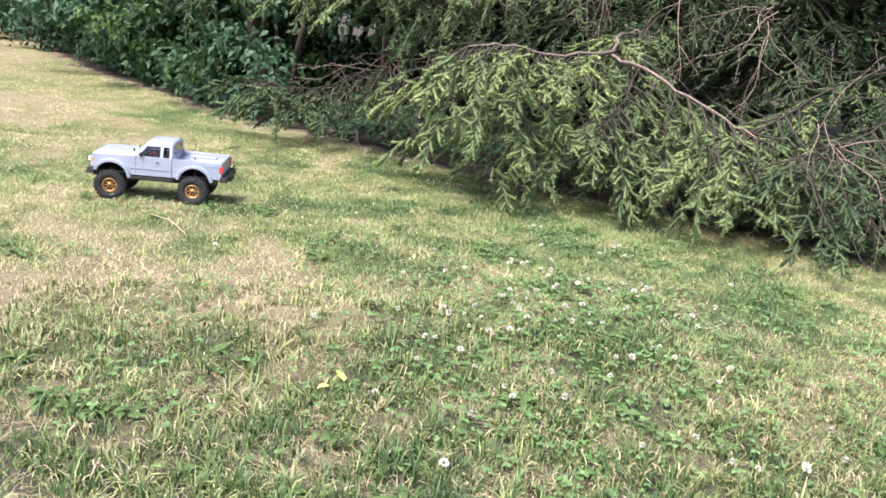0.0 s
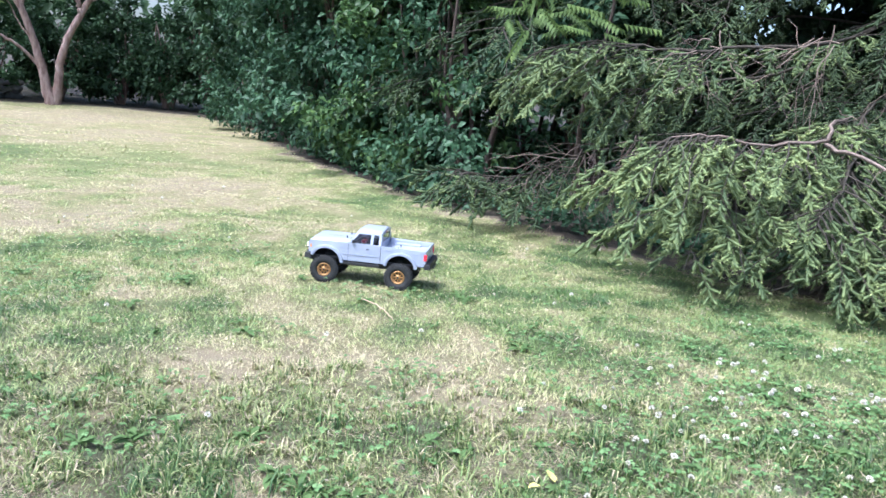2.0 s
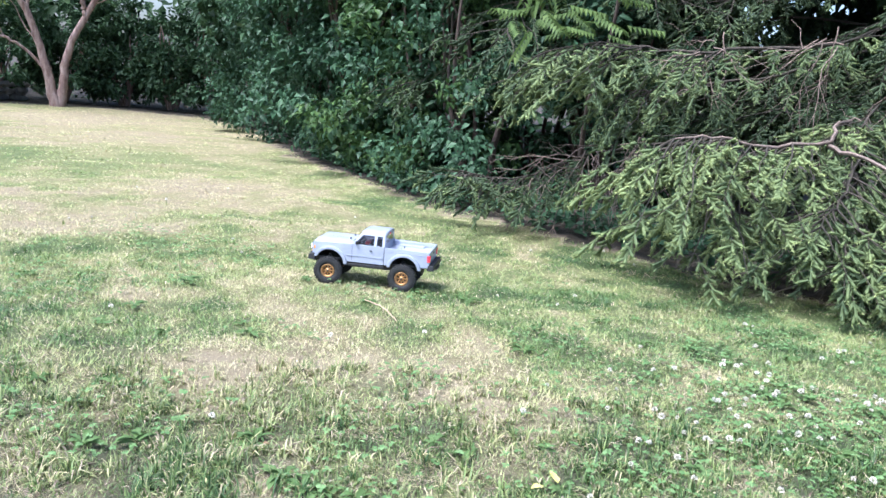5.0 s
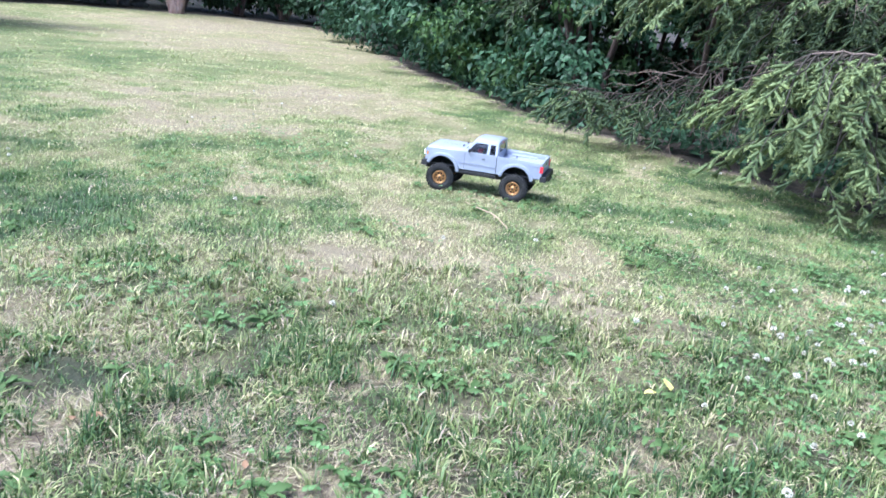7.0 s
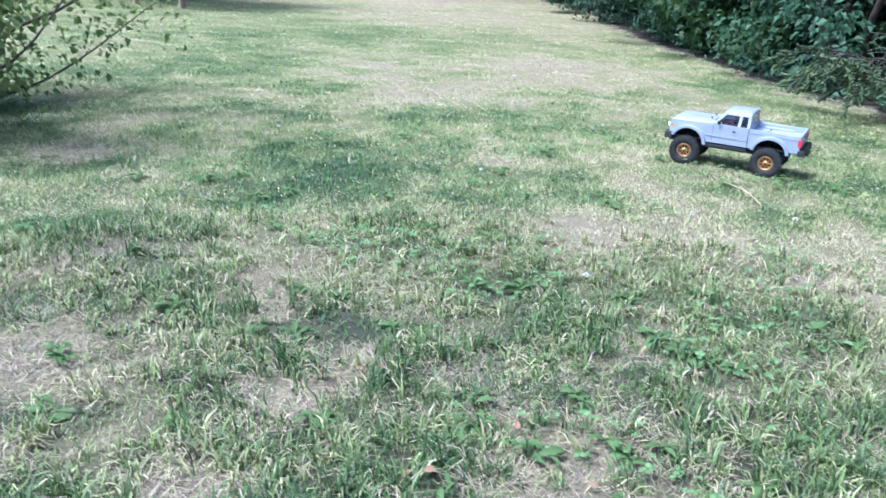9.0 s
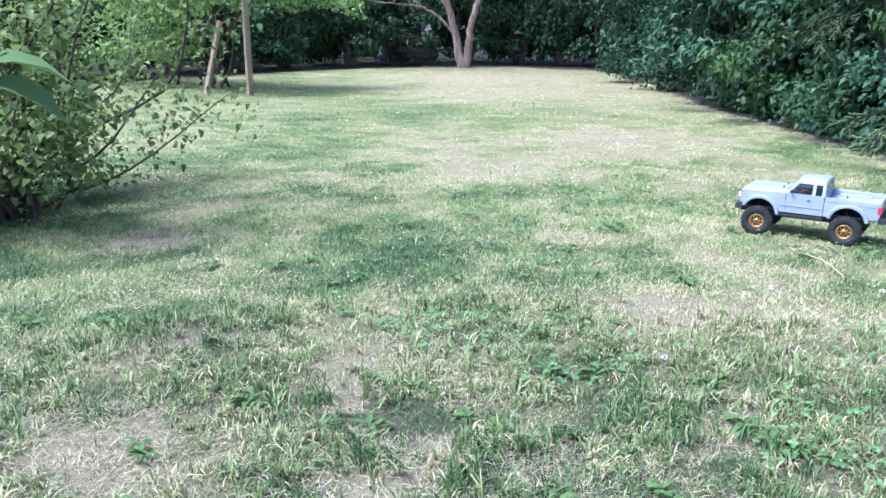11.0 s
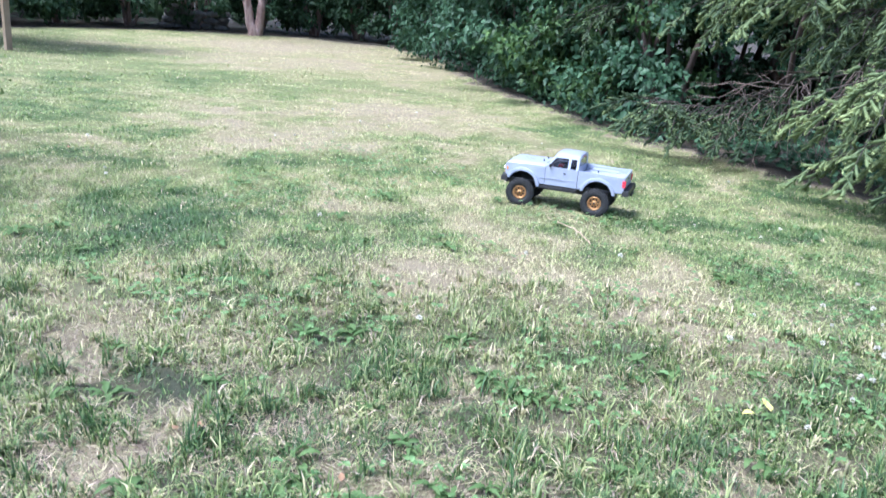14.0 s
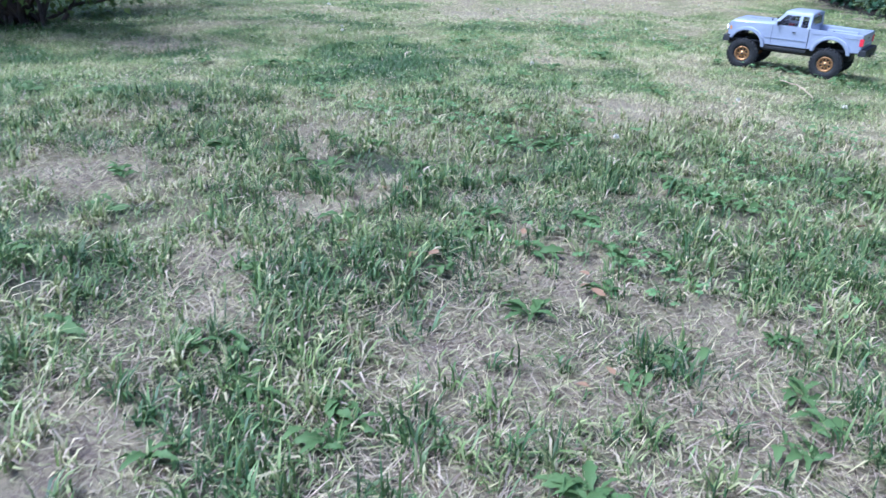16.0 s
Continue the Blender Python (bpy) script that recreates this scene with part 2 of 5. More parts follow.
def tube_arrays(paths, sides=6):
    """Tapered round stems: each path is a list of (x, y, z, radius)."""
    cos, quads, n = [], [], 0
    for p in paths:
        p = np.asarray(p, float)
        c, r = p[:, :3], p[:, 3]
        t = unit(np.gradient(c, axis=0))
        ref = np.array([0.0, 0.0, 1.0]) if abs(t[0, 2]) < 0.9 else np.array([1.0, 0.0, 0.0])
        a = unit(np.cross(t, ref))
        b = np.cross(t, a)
        ang = np.arange(sides) * 2 * math.pi / sides
        ring = c[:, None] + r[:, None, None] * (np.cos(ang)[None, :, None] * a[:, None] + np.sin(ang)[None, :, None] * b[:, None])
        cos.append(ring.reshape(-1, 3))
        i, j = np.meshgrid(np.arange(len(p) - 1), np.arange(sides), indexing="ij")
        j2 = (j + 1) % sides
        quads.append(n + np.stack([i * sides + j, i * sides + j2, (i + 1) * sides + j2, (i + 1) * sides + j], -1).reshape(-1, 4))
        n += len(p) * sides
    return np.concatenate(cos), [np.concatenate(quads)]


def smooth(me):
    me.polygons.foreach_set("use_smooth", np.ones(len(me.polygons), bool))
    return me


def holder(name, place=(0, 0, 0), turn=0.0):
    ob = new(name)
    ob.matrix_basis = pose(*place, 0, 0, turn)
    return ob


def child(name, me, parent, label="", kind=""):
    ob = new(name, me)
    ob.parent = parent
    return tagged(ob, label, kind=kind)


def part(name, bm, material, parent, label=""):
    """One mesh object under a thing or a part."""
    me = bpy.data.meshes.new(name)
    bm.to_mesh(me)
    bm.free()
    me.materials.append(material)
    return child(name, me, parent, label)


def wander(a, b, r0, r1, steps=8, sway=0.05, sag=0.0, rng=RNG):
    """A crooked tapered path from a to b."""
    s = np.linspace(0, 1, steps)[:, None]
    a, b = np.asarray(a, float), np.asarray(b, float)
    c = a + (b - a) * s
    amp = np.linalg.norm(b - a) * sway
    ph, fr = rng.uniform(0, 6.3, 3), rng.uniform(3, 8, 3)
    c = c + amp * np.sin(s * fr + ph) * s * (1.2 - s) * 1.5
    c[:, 2] -= sag * (s[:, 0] ** 2)
    r = r0 + (r1 - r0) * s
    return np.hstack([c, r])


# ---------- the ground ----------
def lattice(x, y, size, seed):
    """Smooth random values in 0..1 on a grid of that size in metres."""
    gx, gy = x / size, y / size
    ix, iy = np.floor(gx).astype(np.int64), np.floor(gy).astype(np.int64)
    fx, fy = gx - ix, gy - iy
    fx, fy = fx * fx * (3 - 2 * fx), fy * fy * (3 - 2 * fy)

    def h(i, j):
        k = (i * 374761393 + j * 668265263 + seed * 974634777) & 0xFFFFFFFF
        k = ((k ^ (k >> 13)) * 1274126177) & 0xFFFFFFFF
        return ((k ^ (k >> 16)) & 0xFFFF) / 65535.0
    return (h(ix, iy) * (1 - fx) + h(ix + 1, iy) * fx) * (1 - fy) + (h(ix, iy + 1) * (1 - fx) + h(ix + 1, iy + 1) * fx) * fy


# lush and parched patches, and shade painted as greener grass by the spruces: x, y, radius, how much drier
PATCHES = [(-0.7, 0.6, 0.9, -0.14), (-2.06, 1.92, 0.42, -0.34), (-2.3, 2.05, 0.3, -0.15), (-0.45, 2.05, 0.45, 0.18), (-0.35, 1.62, 0.2, 0.15), (-1.3, 2.5, 0.4, 0.08), (-2.6, 1.7, 0.4, -0.14), (-1.24, 1.52, 0.4, -0.15), (0.0, 1.45, 0.55, -0.13),
           (-0.75, 1.6, 0.3, -0.12), (0.6, 1.75, 0.6, -0.12), (0.45, 2.4, 0.7, -0.08), (-2.9, 3.75, 0.4, 0.3), (-2.8, 5.0, 0.6, 0.3),
           (-0.9, 2.2, 0.35, 0.1), (-3.6, 4.6, 0.7, 0.25), (-5.0, 8.0, 1.6, 0.25), (-7.5, 10.0, 2.2, 0.35), (-2.1, 4.6, 0.5, 0.2),
           # spots at (1.5, 3.0), (0.5, 3.6), (-0.4, 4.3) paint the spruces' shade
           (1.5, 3.0, 0.6, -0.13), (0.5, 3.6, 0.7, -0.13), (-6.8, 6.2, 0.8, -0.12), (-5.0, 5.2, 1.0, -0.1), (-0.4, 4.3, 0.6, -0.13), (-4.0, 1.4, 0.8, -0.2)]
# worn places with thatch and soil: x, y, radius
WORN = [(-1.59, 1.12, 0.14), (-2.06, 1.04, 0.15), (-0.72, 1.38, 0.09), (-1.2, 0.82, 0.13), (-1.5, 1.04, 0.10), (-0.16, 1.37, 0.11),
        (-0.22, 0.74, 0.24), (-0.56, 0.59, 0.22), (-0.77, 0.10, 0.18), (-0.68, 0.92, 0.17), (-0.42, 0.95, 0.16), (-1.05, 0.45, 0.15),
        (-3.1, 1.55, 0.22), (-1.75, 0.6, 0.2), (0.1, 0.9, 0.15), (-0.35, 0.35, 0.2)]


def dry_and_shade(x, y):
    far = np.clip((np.hypot(x, y) - 2.5) / 6.0, 0, 1)
    d = 0.47 + 0.04 * far + (1 - 0.45 * far) * (0.28 * (lattice(x, y, 0.9, 1) - 0.5) + 0.55 * (lattice(x, y, 0.26, 2) - 0.5) + 0.5 * (lattice(x, y, 0.09, 3) - 0.5))
    for px, py, r, a in PATCHES:
        d = d + a * np.exp(-((x - px) ** 2 + (y - py) ** 2) / (r * r))
    return np.clip(d, 0.02, 0.9)


def worn(x, y):
    jx = x + 0.2 * (lattice(x, y, 0.13, 5) - 0.5) + 0.09 * (lattice(x, y, 0.04, 15) - 0.5)
    jy = y + 0.2 * (lattice(x, y, 0.13, 6) - 0.5) + 0.09 * (lattice(x, y, 0.04, 16) - 0.5)
    w = np.zeros_like(x)
    for px, py, r in WORN:
        w = np.maximum(w, np.exp(-(((jx - px) ** 2 + (jy - py) ** 2) / (r * r)) ** 1.5))
    w = np.maximum(w, np.clip((lattice(x, y, 0.35, 9) * 0.6 + lattice(x, y, 0.11, 10) * 0.4 - 0.74) * 6, 0, 0.35))
    return w


# the lawn's edge under the shrubs and hedge
EDGE = np.array([(3.6, 2.9), (2.0, 3.4), (1.3, 3.85), (0.4, 4.3), (-0.45, 4.95), (-1.4, 5.7), (-2.5, 6.85), (-3.3, 7.7), (-4.5, 9.5), (-5.7, 11.2), (-7.0, 12.1),
                 (-8.6, 12.0), (-9.9, 10.9), (-10.7, 9.2), (-10.8, 6.5), (-10.8, 3.0), (-70.0, 2.0), (-70.0, -70.0), (70.0, -70.0), (70.0, 2.4)])


def inside(x, y):
    ins = np.zeros(x.shape, bool)
    for (x0, y0), (x1, y1) in zip(EDGE, np.roll(EDGE, -1, 0)):
        cross = ((y0 > y) != (y1 > y)) & (x < (x1 - x0) * (y - y0) / (y1 - y0 + 1e-12) + x0)
        ins ^= cross
    return ins


def height(x, y):
    near = np.clip(1.5 - np.hypot(x, y) / 14.0, 0, 1)
    return near * (0.024 * (lattice(x, y, 0.5, 20) - 0.5) + 0.012 * (lattice(x, y, 0.13, 21) - 0.5))


def ground():
    gx = np.concatenate([[-900, -200, -60, -25], np.arange(-14, -4, 0.2), np.arange(-4, 2.6, 0.05), np.arange(2.6, 6, 0.15), [10, 25, 60, 200, 900]])
    gy = np.concatenate([[-900, -200, -60, -20, -6], np.arange(-3, 0, 0.15), np.arange(0, 4.6, 0.05), np.arange(4.6, 15, 0.2), [25, 60, 200, 900]])
    X, Y = np.meshgrid(gx, gy, indexing="ij")
    x, y = X.ravel(), Y.ravel()
    co = np.stack([x, y, height(x, y)], 1)
    d = np.maximum(dry_and_shade(x, y), worn(x, y) * 1.03)
    # outside the edge: dark litter tone that includes the shade under the plants
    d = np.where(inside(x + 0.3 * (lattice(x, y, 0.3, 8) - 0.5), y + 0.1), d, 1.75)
    i, j = np.meshgrid(np.arange(len(gx) - 1), np.arange(len(gy) - 1), indexing="ij")
    n = len(gy)
    q = np.stack([i * n + j, (i + 1) * n + j, (i + 1) * n + j + 1, i * n + j + 1], -1).reshape(-1, 4)
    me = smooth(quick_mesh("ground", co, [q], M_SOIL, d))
    closed = np.where(d > 1.5, 0.0, 0.9 * np.clip((np.hypot(x + 0.15, y + 0.1) - 1.5) / 2.2, 0, 1))
    me.attributes.new("closed", 'FLOAT', 'POINT').data.foreach_set("value", closed.astype(np.float32))
    ob = new("ground", me)
    return tagged(ob, "lawn soil with dry thatch under patchy grass", "ground", kind="structure")


def blades(count, near, far, width, length, three, flat=0.3, sort="turf", arc=(-42, 80)):
    """Blades of grass spread over the lawn between two distances from the middle of the walk."""
    r = np.sqrt(RNG.uniform(near ** 2, far ** 2, count))
    a = RNG.uniform(radians(arc[0]), radians(arc[1]), count)
    x, y = -0.15 - r * np.sin(a), -0.1 + r * np.cos(a)
    keep = inside(x, y)
    x, y = x[keep], y[keep]
    w = worn(x, y)
    keep = RNG.uniform(0, 1, len(x)) > (0.2 if sort == "straw" else 0.5 if three else 0.3) * w
    x, y, w = x[keep], y[keep], w[keep]
    d = dry_and_shade(x, y)
    tuft = 0.5 * lattice(x, y, 0.045, 40) + 0.5 * lattice(x, y, 0.11, 41)
    thin = RNG.uniform(0, 1, len(x)) > (0 if sort == "straw" else np.clip((d - 0.6) * 0.4, 0, 0.15) + np.clip(2.0 * (0.53 - tuft), 0, 0.85))
    x, y, w, d = x[thin], y[thin], w[thin], d[thin]
    if sort == "straw":
        pick = (w > 0.25) | (lattice(x, y, 0.15, 51) > 0.66)
        x, y, w, d = x[pick], y[pick], w[pick], d[pick]
    n = len(x)
    dead = RNG.uniform(0, 1, n) < np.clip(0.10 + 0.75 * w + 0.3 * d * d, 0, 1)
    old = RNG.uniform(0.58, 1.02, n)
    if sort == "straw":
        dead = np.full(n, True)
        old = np.where(RNG.uniform(0, 1, n) < 0.25, RNG.uniform(0.92, 1.02, n), RNG.uniform(0.64, 0.88, n))
    dd = np.where(dead, old, np.clip(d + RNG.normal(0, 0.06, n), 0, 0.7))
    if three:
        dd = np.where(dead, dd, dd * 0.74)
    ln = length * RNG.uniform(0.45, 1.3, n) * (1.35 - 0.8 * d) * (0.45 + 0.6 * lattice(x, y, 0.2, 12) + 0.6 * lattice(x, y, 0.06, 13))
    lean = np.where(dead, RNG.uniform(1.2, 1.5, n), RNG.uniform(flat, 1.45, n))
    az = RNG.uniform(0, 2 * math.pi, n)
    h = np.stack([np.cos(az), np.sin(az), np.zeros(n)], 1)
    s = np.stack([-np.sin(az), np.cos(az), np.zeros(n)], 1)
    z = np.array([0.0, 0.0, 1.0])
    base = np.stack([x, y, height(x, y) - 0.002], 1)
    wd = (width * RNG.uniform(0.6, 1.3, n) * np.where(dead & three, 0.55, 1.0))[:, None]
    low, high = np.where(dead, 0.95, 0.6), np.where(dead, 1.04, 1.25)
    mid = base + (h * np.sin(lean * low)[:, None] + z * np.cos(lean * low)[:, None]) * (ln * 0.55)[:, None]
    tip = mid + (h * np.sin(lean * high)[:, None] + z * np.cos(lean * high)[:, None]) * (ln * 0.5)[:, None]
    tip[:, 2] = np.maximum(tip[:, 2], base[:, 2] + 0.006)
    if three:
        co = np.stack([base - s * wd * 0.5, base + s * wd * 0.5, mid + s * wd * 0.42, mid - s * wd * 0.42, tip], 1)
        off = (np.arange(n) * 5)[:, None]
        return co.reshape(-1, 3), [off + np.array([0, 1, 2, 3]), off + np.array([3, 2, 4])], np.repeat(dd, 5)
    co = np.stack([base - s * wd * 0.5, base + s * wd * 0.5, tip], 1)
    return co.reshape(-1, 3), [(np.arange(n) * 3)[:, None] + np.array([0, 1, 2])], np.repeat(dd, 3)


def tufts(count, near, far, per, tall, width, arc=(-42, 80)):
    """Tussocks: blades that spring from one crown and arch outwards, bleached at their cut tips, where light is painted
    in too.
    """
    r = np.sqrt(RNG.uniform(near ** 2, far ** 2, count))
    a = RNG.uniform(radians(arc[0]), radians(arc[1]), count)
    x, y = -0.15 - r * np.sin(a), -0.1 + r * np.cos(a)
    d = dry_and_shade(x, y)
    keep = inside(x, y) & (RNG.uniform(0, 1, count) > 0.88 * worn(x, y)) & (RNG.uniform(0, 1, count) < 1.25 - 1.1 * d) & (0.5 * lattice(x, y, 0.17, 55) + 0.5 * lattice(x, y, 0.08, 56) > 0.42)
    x, y, d = x[keep], y[keep], d[keep]
    m = len(x)
    big = tall * RNG.uniform(0.55, 1.25, m) * (1.2 - 0.5 * d)
    cd = np.clip(d + RNG.normal(-0.05, 0.16, m), 0.02, 0.75)
    wind, push = RNG.uniform(0, 2 * math.pi, m), RNG.uniform(0, 0.7, m)
    k = np.repeat(np.arange(m), per)
    n = len(k)
    az = RNG.uniform(0, 2 * math.pi, n)
    h = np.stack([np.cos(az) + push[k] * np.cos(wind[k]), np.sin(az) + push[k] * np.sin(wind[k]), np.zeros(n)], 1)
    sd = unit(np.stack([-h[:, 1], h[:, 0], np.zeros(n)], 1))
    dead = RNG.uniform(0, 1, n) < 0.12 + 0.4 * cd[k]
    ln = big[k] * RNG.uniform(0.45, 1.15, n)
    lean = np.where(dead, RNG.uniform(0.8, 1.5, n), RNG.uniform(0.1, 1.15, n))
    base = np.stack([x[k], y[k], np.zeros(n)], 1) + np.stack([RNG.normal(0, 0.007, n), RNG.normal(0, 0.007, n), np.zeros(n)], 1)
    base[:, 2] = height(base[:, 0], base[:, 1]) - 0.002
    z = np.array([0.0, 0.0, 1.0])
    low, high = lean * 0.6, np.minimum(lean * 1.5 + 0.25, 1.9)
    mid = base + (h * np.sin(low)[:, None] + z * np.cos(low)[:, None]) * (ln * 0.55)[:, None]
    tip = mid + (h * np.sin(high)[:, None] + z * np.cos(high)[:, None]) * (ln * 0.5)[:, None]
    tip[:, 2] = np.maximum(tip[:, 2], base[:, 2] + 0.005)
    wd = (width * RNG.uniform(0.6, 1.35, n))[:, None]
    co = np.stack([base - sd * wd * 0.4, base + sd * wd * 0.4, mid + sd * wd * 0.5, mid - sd * wd * 0.5, tip], 1)
    off = (np.arange(n) * 5)[:, None]
    dd = np.where(dead, RNG.uniform(0.6, 0.95, n), cd[k] * 0.88)
    # bases a darker green, tips paler to look lit as well as bleached
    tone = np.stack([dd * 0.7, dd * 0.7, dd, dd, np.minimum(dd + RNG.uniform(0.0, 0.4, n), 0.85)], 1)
    return co.reshape(-1, 3), [off + np.array([0, 1, 2, 3]), off + np.array([3, 2, 4])], tone.reshape(-1)


def lawn():
    label = "patchy lawn grass, green blades among dry straw-coloured ones"
    for made, material, args in ((blades, M_GRASS, (110000, 0.25, 2.2, 0.0028, 0.02, True, 0.5)), (tufts, M_GRASS, (9500, 0.25, 2.4, 14, 0.05, 0.0030)),
                                 (blades, M_GRASS, (125000, 0.25, 2.2, 0.003, 0.034, True, 1.0, "straw")), (blades, M_SWARD, (70000, 2.4, 4.5, 0.003, 0.04, False, 1.0, "straw")),
                                 (tufts, M_SWARD, (8000, 2.4, 5.0, 7, 0.027, 0.0034)), (blades, M_SWARD, (260000, 2.2, 3.8, 0.0036, 0.021, False, 0.6)),
                                 (blades, M_SWARD, (230000, 3.8, 7.0, 0.0065, 0.02, False, 0.85)), (blades, M_SWARD, (190000, 7.0, 15.5, 0.014, 0.024, False, 1.0)),
                                 (blades, M_SWARD, (50000, 0.25, 5.0, 0.009, 0.03, False, 0.5, "turf", (80, 318)))):
        co, faces, d = made(*args)
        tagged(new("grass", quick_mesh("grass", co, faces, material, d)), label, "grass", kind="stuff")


# ---------- foliage ----------
def leaves_on(points, out, per, size, rng, spread=0.16, droop=0.35, ratio=0.55, fine=2):
    """Sprays of leaves at the ends of twigs. points: twig ends, out: the way each grows."""
    n = len(points) * per
    k = np.repeat(np.arange(len(points)), per)
    step = np.tile(np.linspace(0, 1, per), len(points))
    o = unit(out[k] + rng.normal(0, 0.25, (n, 3)))
    pos = points[k] - o * (step * spread)[:, None] + rng.normal(0, spread * 0.3, (n, 3))
    ax = unit(o * 0.7 + rng.normal(0, 0.6, (n, 3)) - np.array([0, 0, droop]))
    nm = unit(np.array([0, 0, 0.8]) + o * 0.6 + rng.normal(0, 0.35, (n, 3)))
    ln = size * rng.uniform(0.6, 1.25, n)
    return leaf_arrays(pos, ax, nm, ln, ln * ratio * rng.uniform(0.85, 1.15, n), fine=fine)


def shell(rng, n, rx, ry, top, low=0.0, rough=0.34):
    """Twig ends in clumps over an uneven upright bush form round the origin, and the way each grows."""
    m = max(int(n / 16), 8)
    th = rng.uniform(0, 2 * math.pi, m)
    u = rng.uniform(0, 1, m)
    prof = np.sqrt(np.clip(1 - (np.abs(u - 0.42) / 0.62) ** 2.6, 0.02, 1))
    bumpy = 1 + rough * np.sin(3 * th + 5 * u) * np.sin(7 * u + 2 * th) + rough * 0.7 * np.sin(7 * th - 11 * u)
    r = prof * bumpy * np.where(rng.uniform(0, 1, m) < 0.25, rng.uniform(0.45, 0.8, m), rng.uniform(0.85, 1.12, m))
    c = np.stack([rx * r * np.cos(th), ry * r * np.sin(th), low + (top - low) * u], 1)
    out = unit(np.stack([np.cos(th), np.sin(th), (u - 0.35) * 0.9], 1))
    size = 0.19 * math.sqrt(rx * top / 2.2) * rng.uniform(0.6, 1.4, m)
    k = rng.integers(0, m, n)
    q = unit(rng.normal(0, 1, (n, 3)) + out[k] * 0.9 + np.array([0, 0, 0.35]))
    p = c[k] + q * size[k][:, None] * (1 - np.abs(rng.normal(0, 0.2, n)))[:, None] * np.array([1.15, 1.15, 0.75])
    return p, unit(q + out[k] * 0.8)


def shrub(name, place, rx, ry, top, twigs, per, leaf, material, label, seed, stems=7, low=0.05, ratio=0.55, group="", bark_mat=None, fine=2):
    rng = np.random.default_rng(seed)
    top_ob = holder(name, place)
    for _ in range(stems):
        a = rng.uniform(0, 6.28)
        r0 = rng.uniform(0.02, 0.12)
        end = (rx * 0.55 * math.cos(a), ry * 0.55 * math.sin(a), top * rng.uniform(0.55, 0.9))
        path = wander((r0 * math.cos(a), r0 * math.sin(a), -0.03), end, 0.028, 0.008, 9, 0.08, 0, rng)
        child("stem", smooth(quick_mesh("stem", *tube_arrays([path]), bark_mat or M_TRUNK)), top_ob)
    p, o = shell(rng, twigs, rx, ry, top, low)
    co, f = leaves_on(p, o, per, leaf, rng, ratio=ratio, fine=fine)
    co[:, 2] = np.maximum(co[:, 2], 0.01)
    child("foliage", quick_mesh("foliage", co, f, material), top_ob, kind="stuff")
    return tagged(top_ob, label, "shrub", group)


def sprays(spines, rng, hang=0.5, every=0.115, reach=0.28, bare=0.4):
    """Flat drooping sprays of shoots along branches. Returns the shoots and the woody paths."""
    starts, dirs, lens, spray, paths = [], [], [], [], []
    count = 0
    for sp in spines:
        sp = np.asarray(sp, float)
        seg = np.linalg.norm(np.diff(sp[:, :3], axis=0), axis=1)
        total = seg.sum()
        cum = np.concatenate([[0], np.cumsum(seg)])
        paths.append(sp)
        main = sp[0, 3] > 0.009
        first = total * (bare if main else 0.15)
        marks = np.linspace(first, total, max(int((total - first) / every), 2))
        for k, s in enumerate(marks):
            c = np.array([np.interp(s, cum, sp[:, i]) for i in range(3)])
            t = np.array([np.interp(min(s + 0.05, total), cum, sp[:, i]) - np.interp(max(s - 0.05, 0), cum, sp[:, i]) for i in range(3)])
            t = t / (np.linalg.norm(t) + 1e-9)
            side = np.cross(t, (0, 0, 1.0))
            side /= np.linalg.norm(side) + 1e-9
            sg = 1 if k % 2 else -1
            last = k == len(marks) - 1
            ln = reach * rng.uniform(0.6, 1.15)
            d = t * (1.0 if last else 0.6) + side * sg * (0 if last else rng.uniform(0.3, 0.9)) + np.array([0, 0, -hang * rng.uniform(0.3, 1.4)])
            d /= np.linalg.norm(d)
            across = np.cross(d, (0, 0, 1.0)) + rng.normal(0, 0.3, 3)
            across /= np.linalg.norm(across) + 1e-9
            pts = [c]
            for n in range(1, 8):
                dd = d + np.array([0, 0, -0.09 * hang * n]) + rng.normal(0, 0.09, 3)
                pts.append(pts[-1] + dd / np.linalg.norm(dd) * ln / 7)
            pts = np.array(pts)
            if pts[-1][2] < 0.03:
                continue
            count += 1
            paths.append(np.hstack([pts[[0, 2, 5, 7]], np.linspace(0.0026, 0.0014, 4)[:, None]]))
            starts.append(pts[5]), dirs.append(pts[7] - pts[5]), lens.append(ln * 0.34), spray.append(count)
            for n in range(1, 7):
                for g in (-1, 1):
                    if rng.uniform() < 0.12:
                        continue
                    w = d * rng.uniform(0.6, 1.1) + across * g * rng.uniform(0.25, 1.0) + np.array([0, 0, -0.3 * hang]) + rng.normal(0, 0.26, 3)
                    starts.append(pts[n] + (pts[n + 1] - pts[n]) * rng.uniform(0, 0.8)), dirs.append(w)
                    lens.append(ln * rng.uniform(0.16, 0.36) * (1.1 - 0.06 * n)), spray.append(count)
    return np.array(starts), unit(np.array(dirs)), np.array(lens), np.array(spray), paths


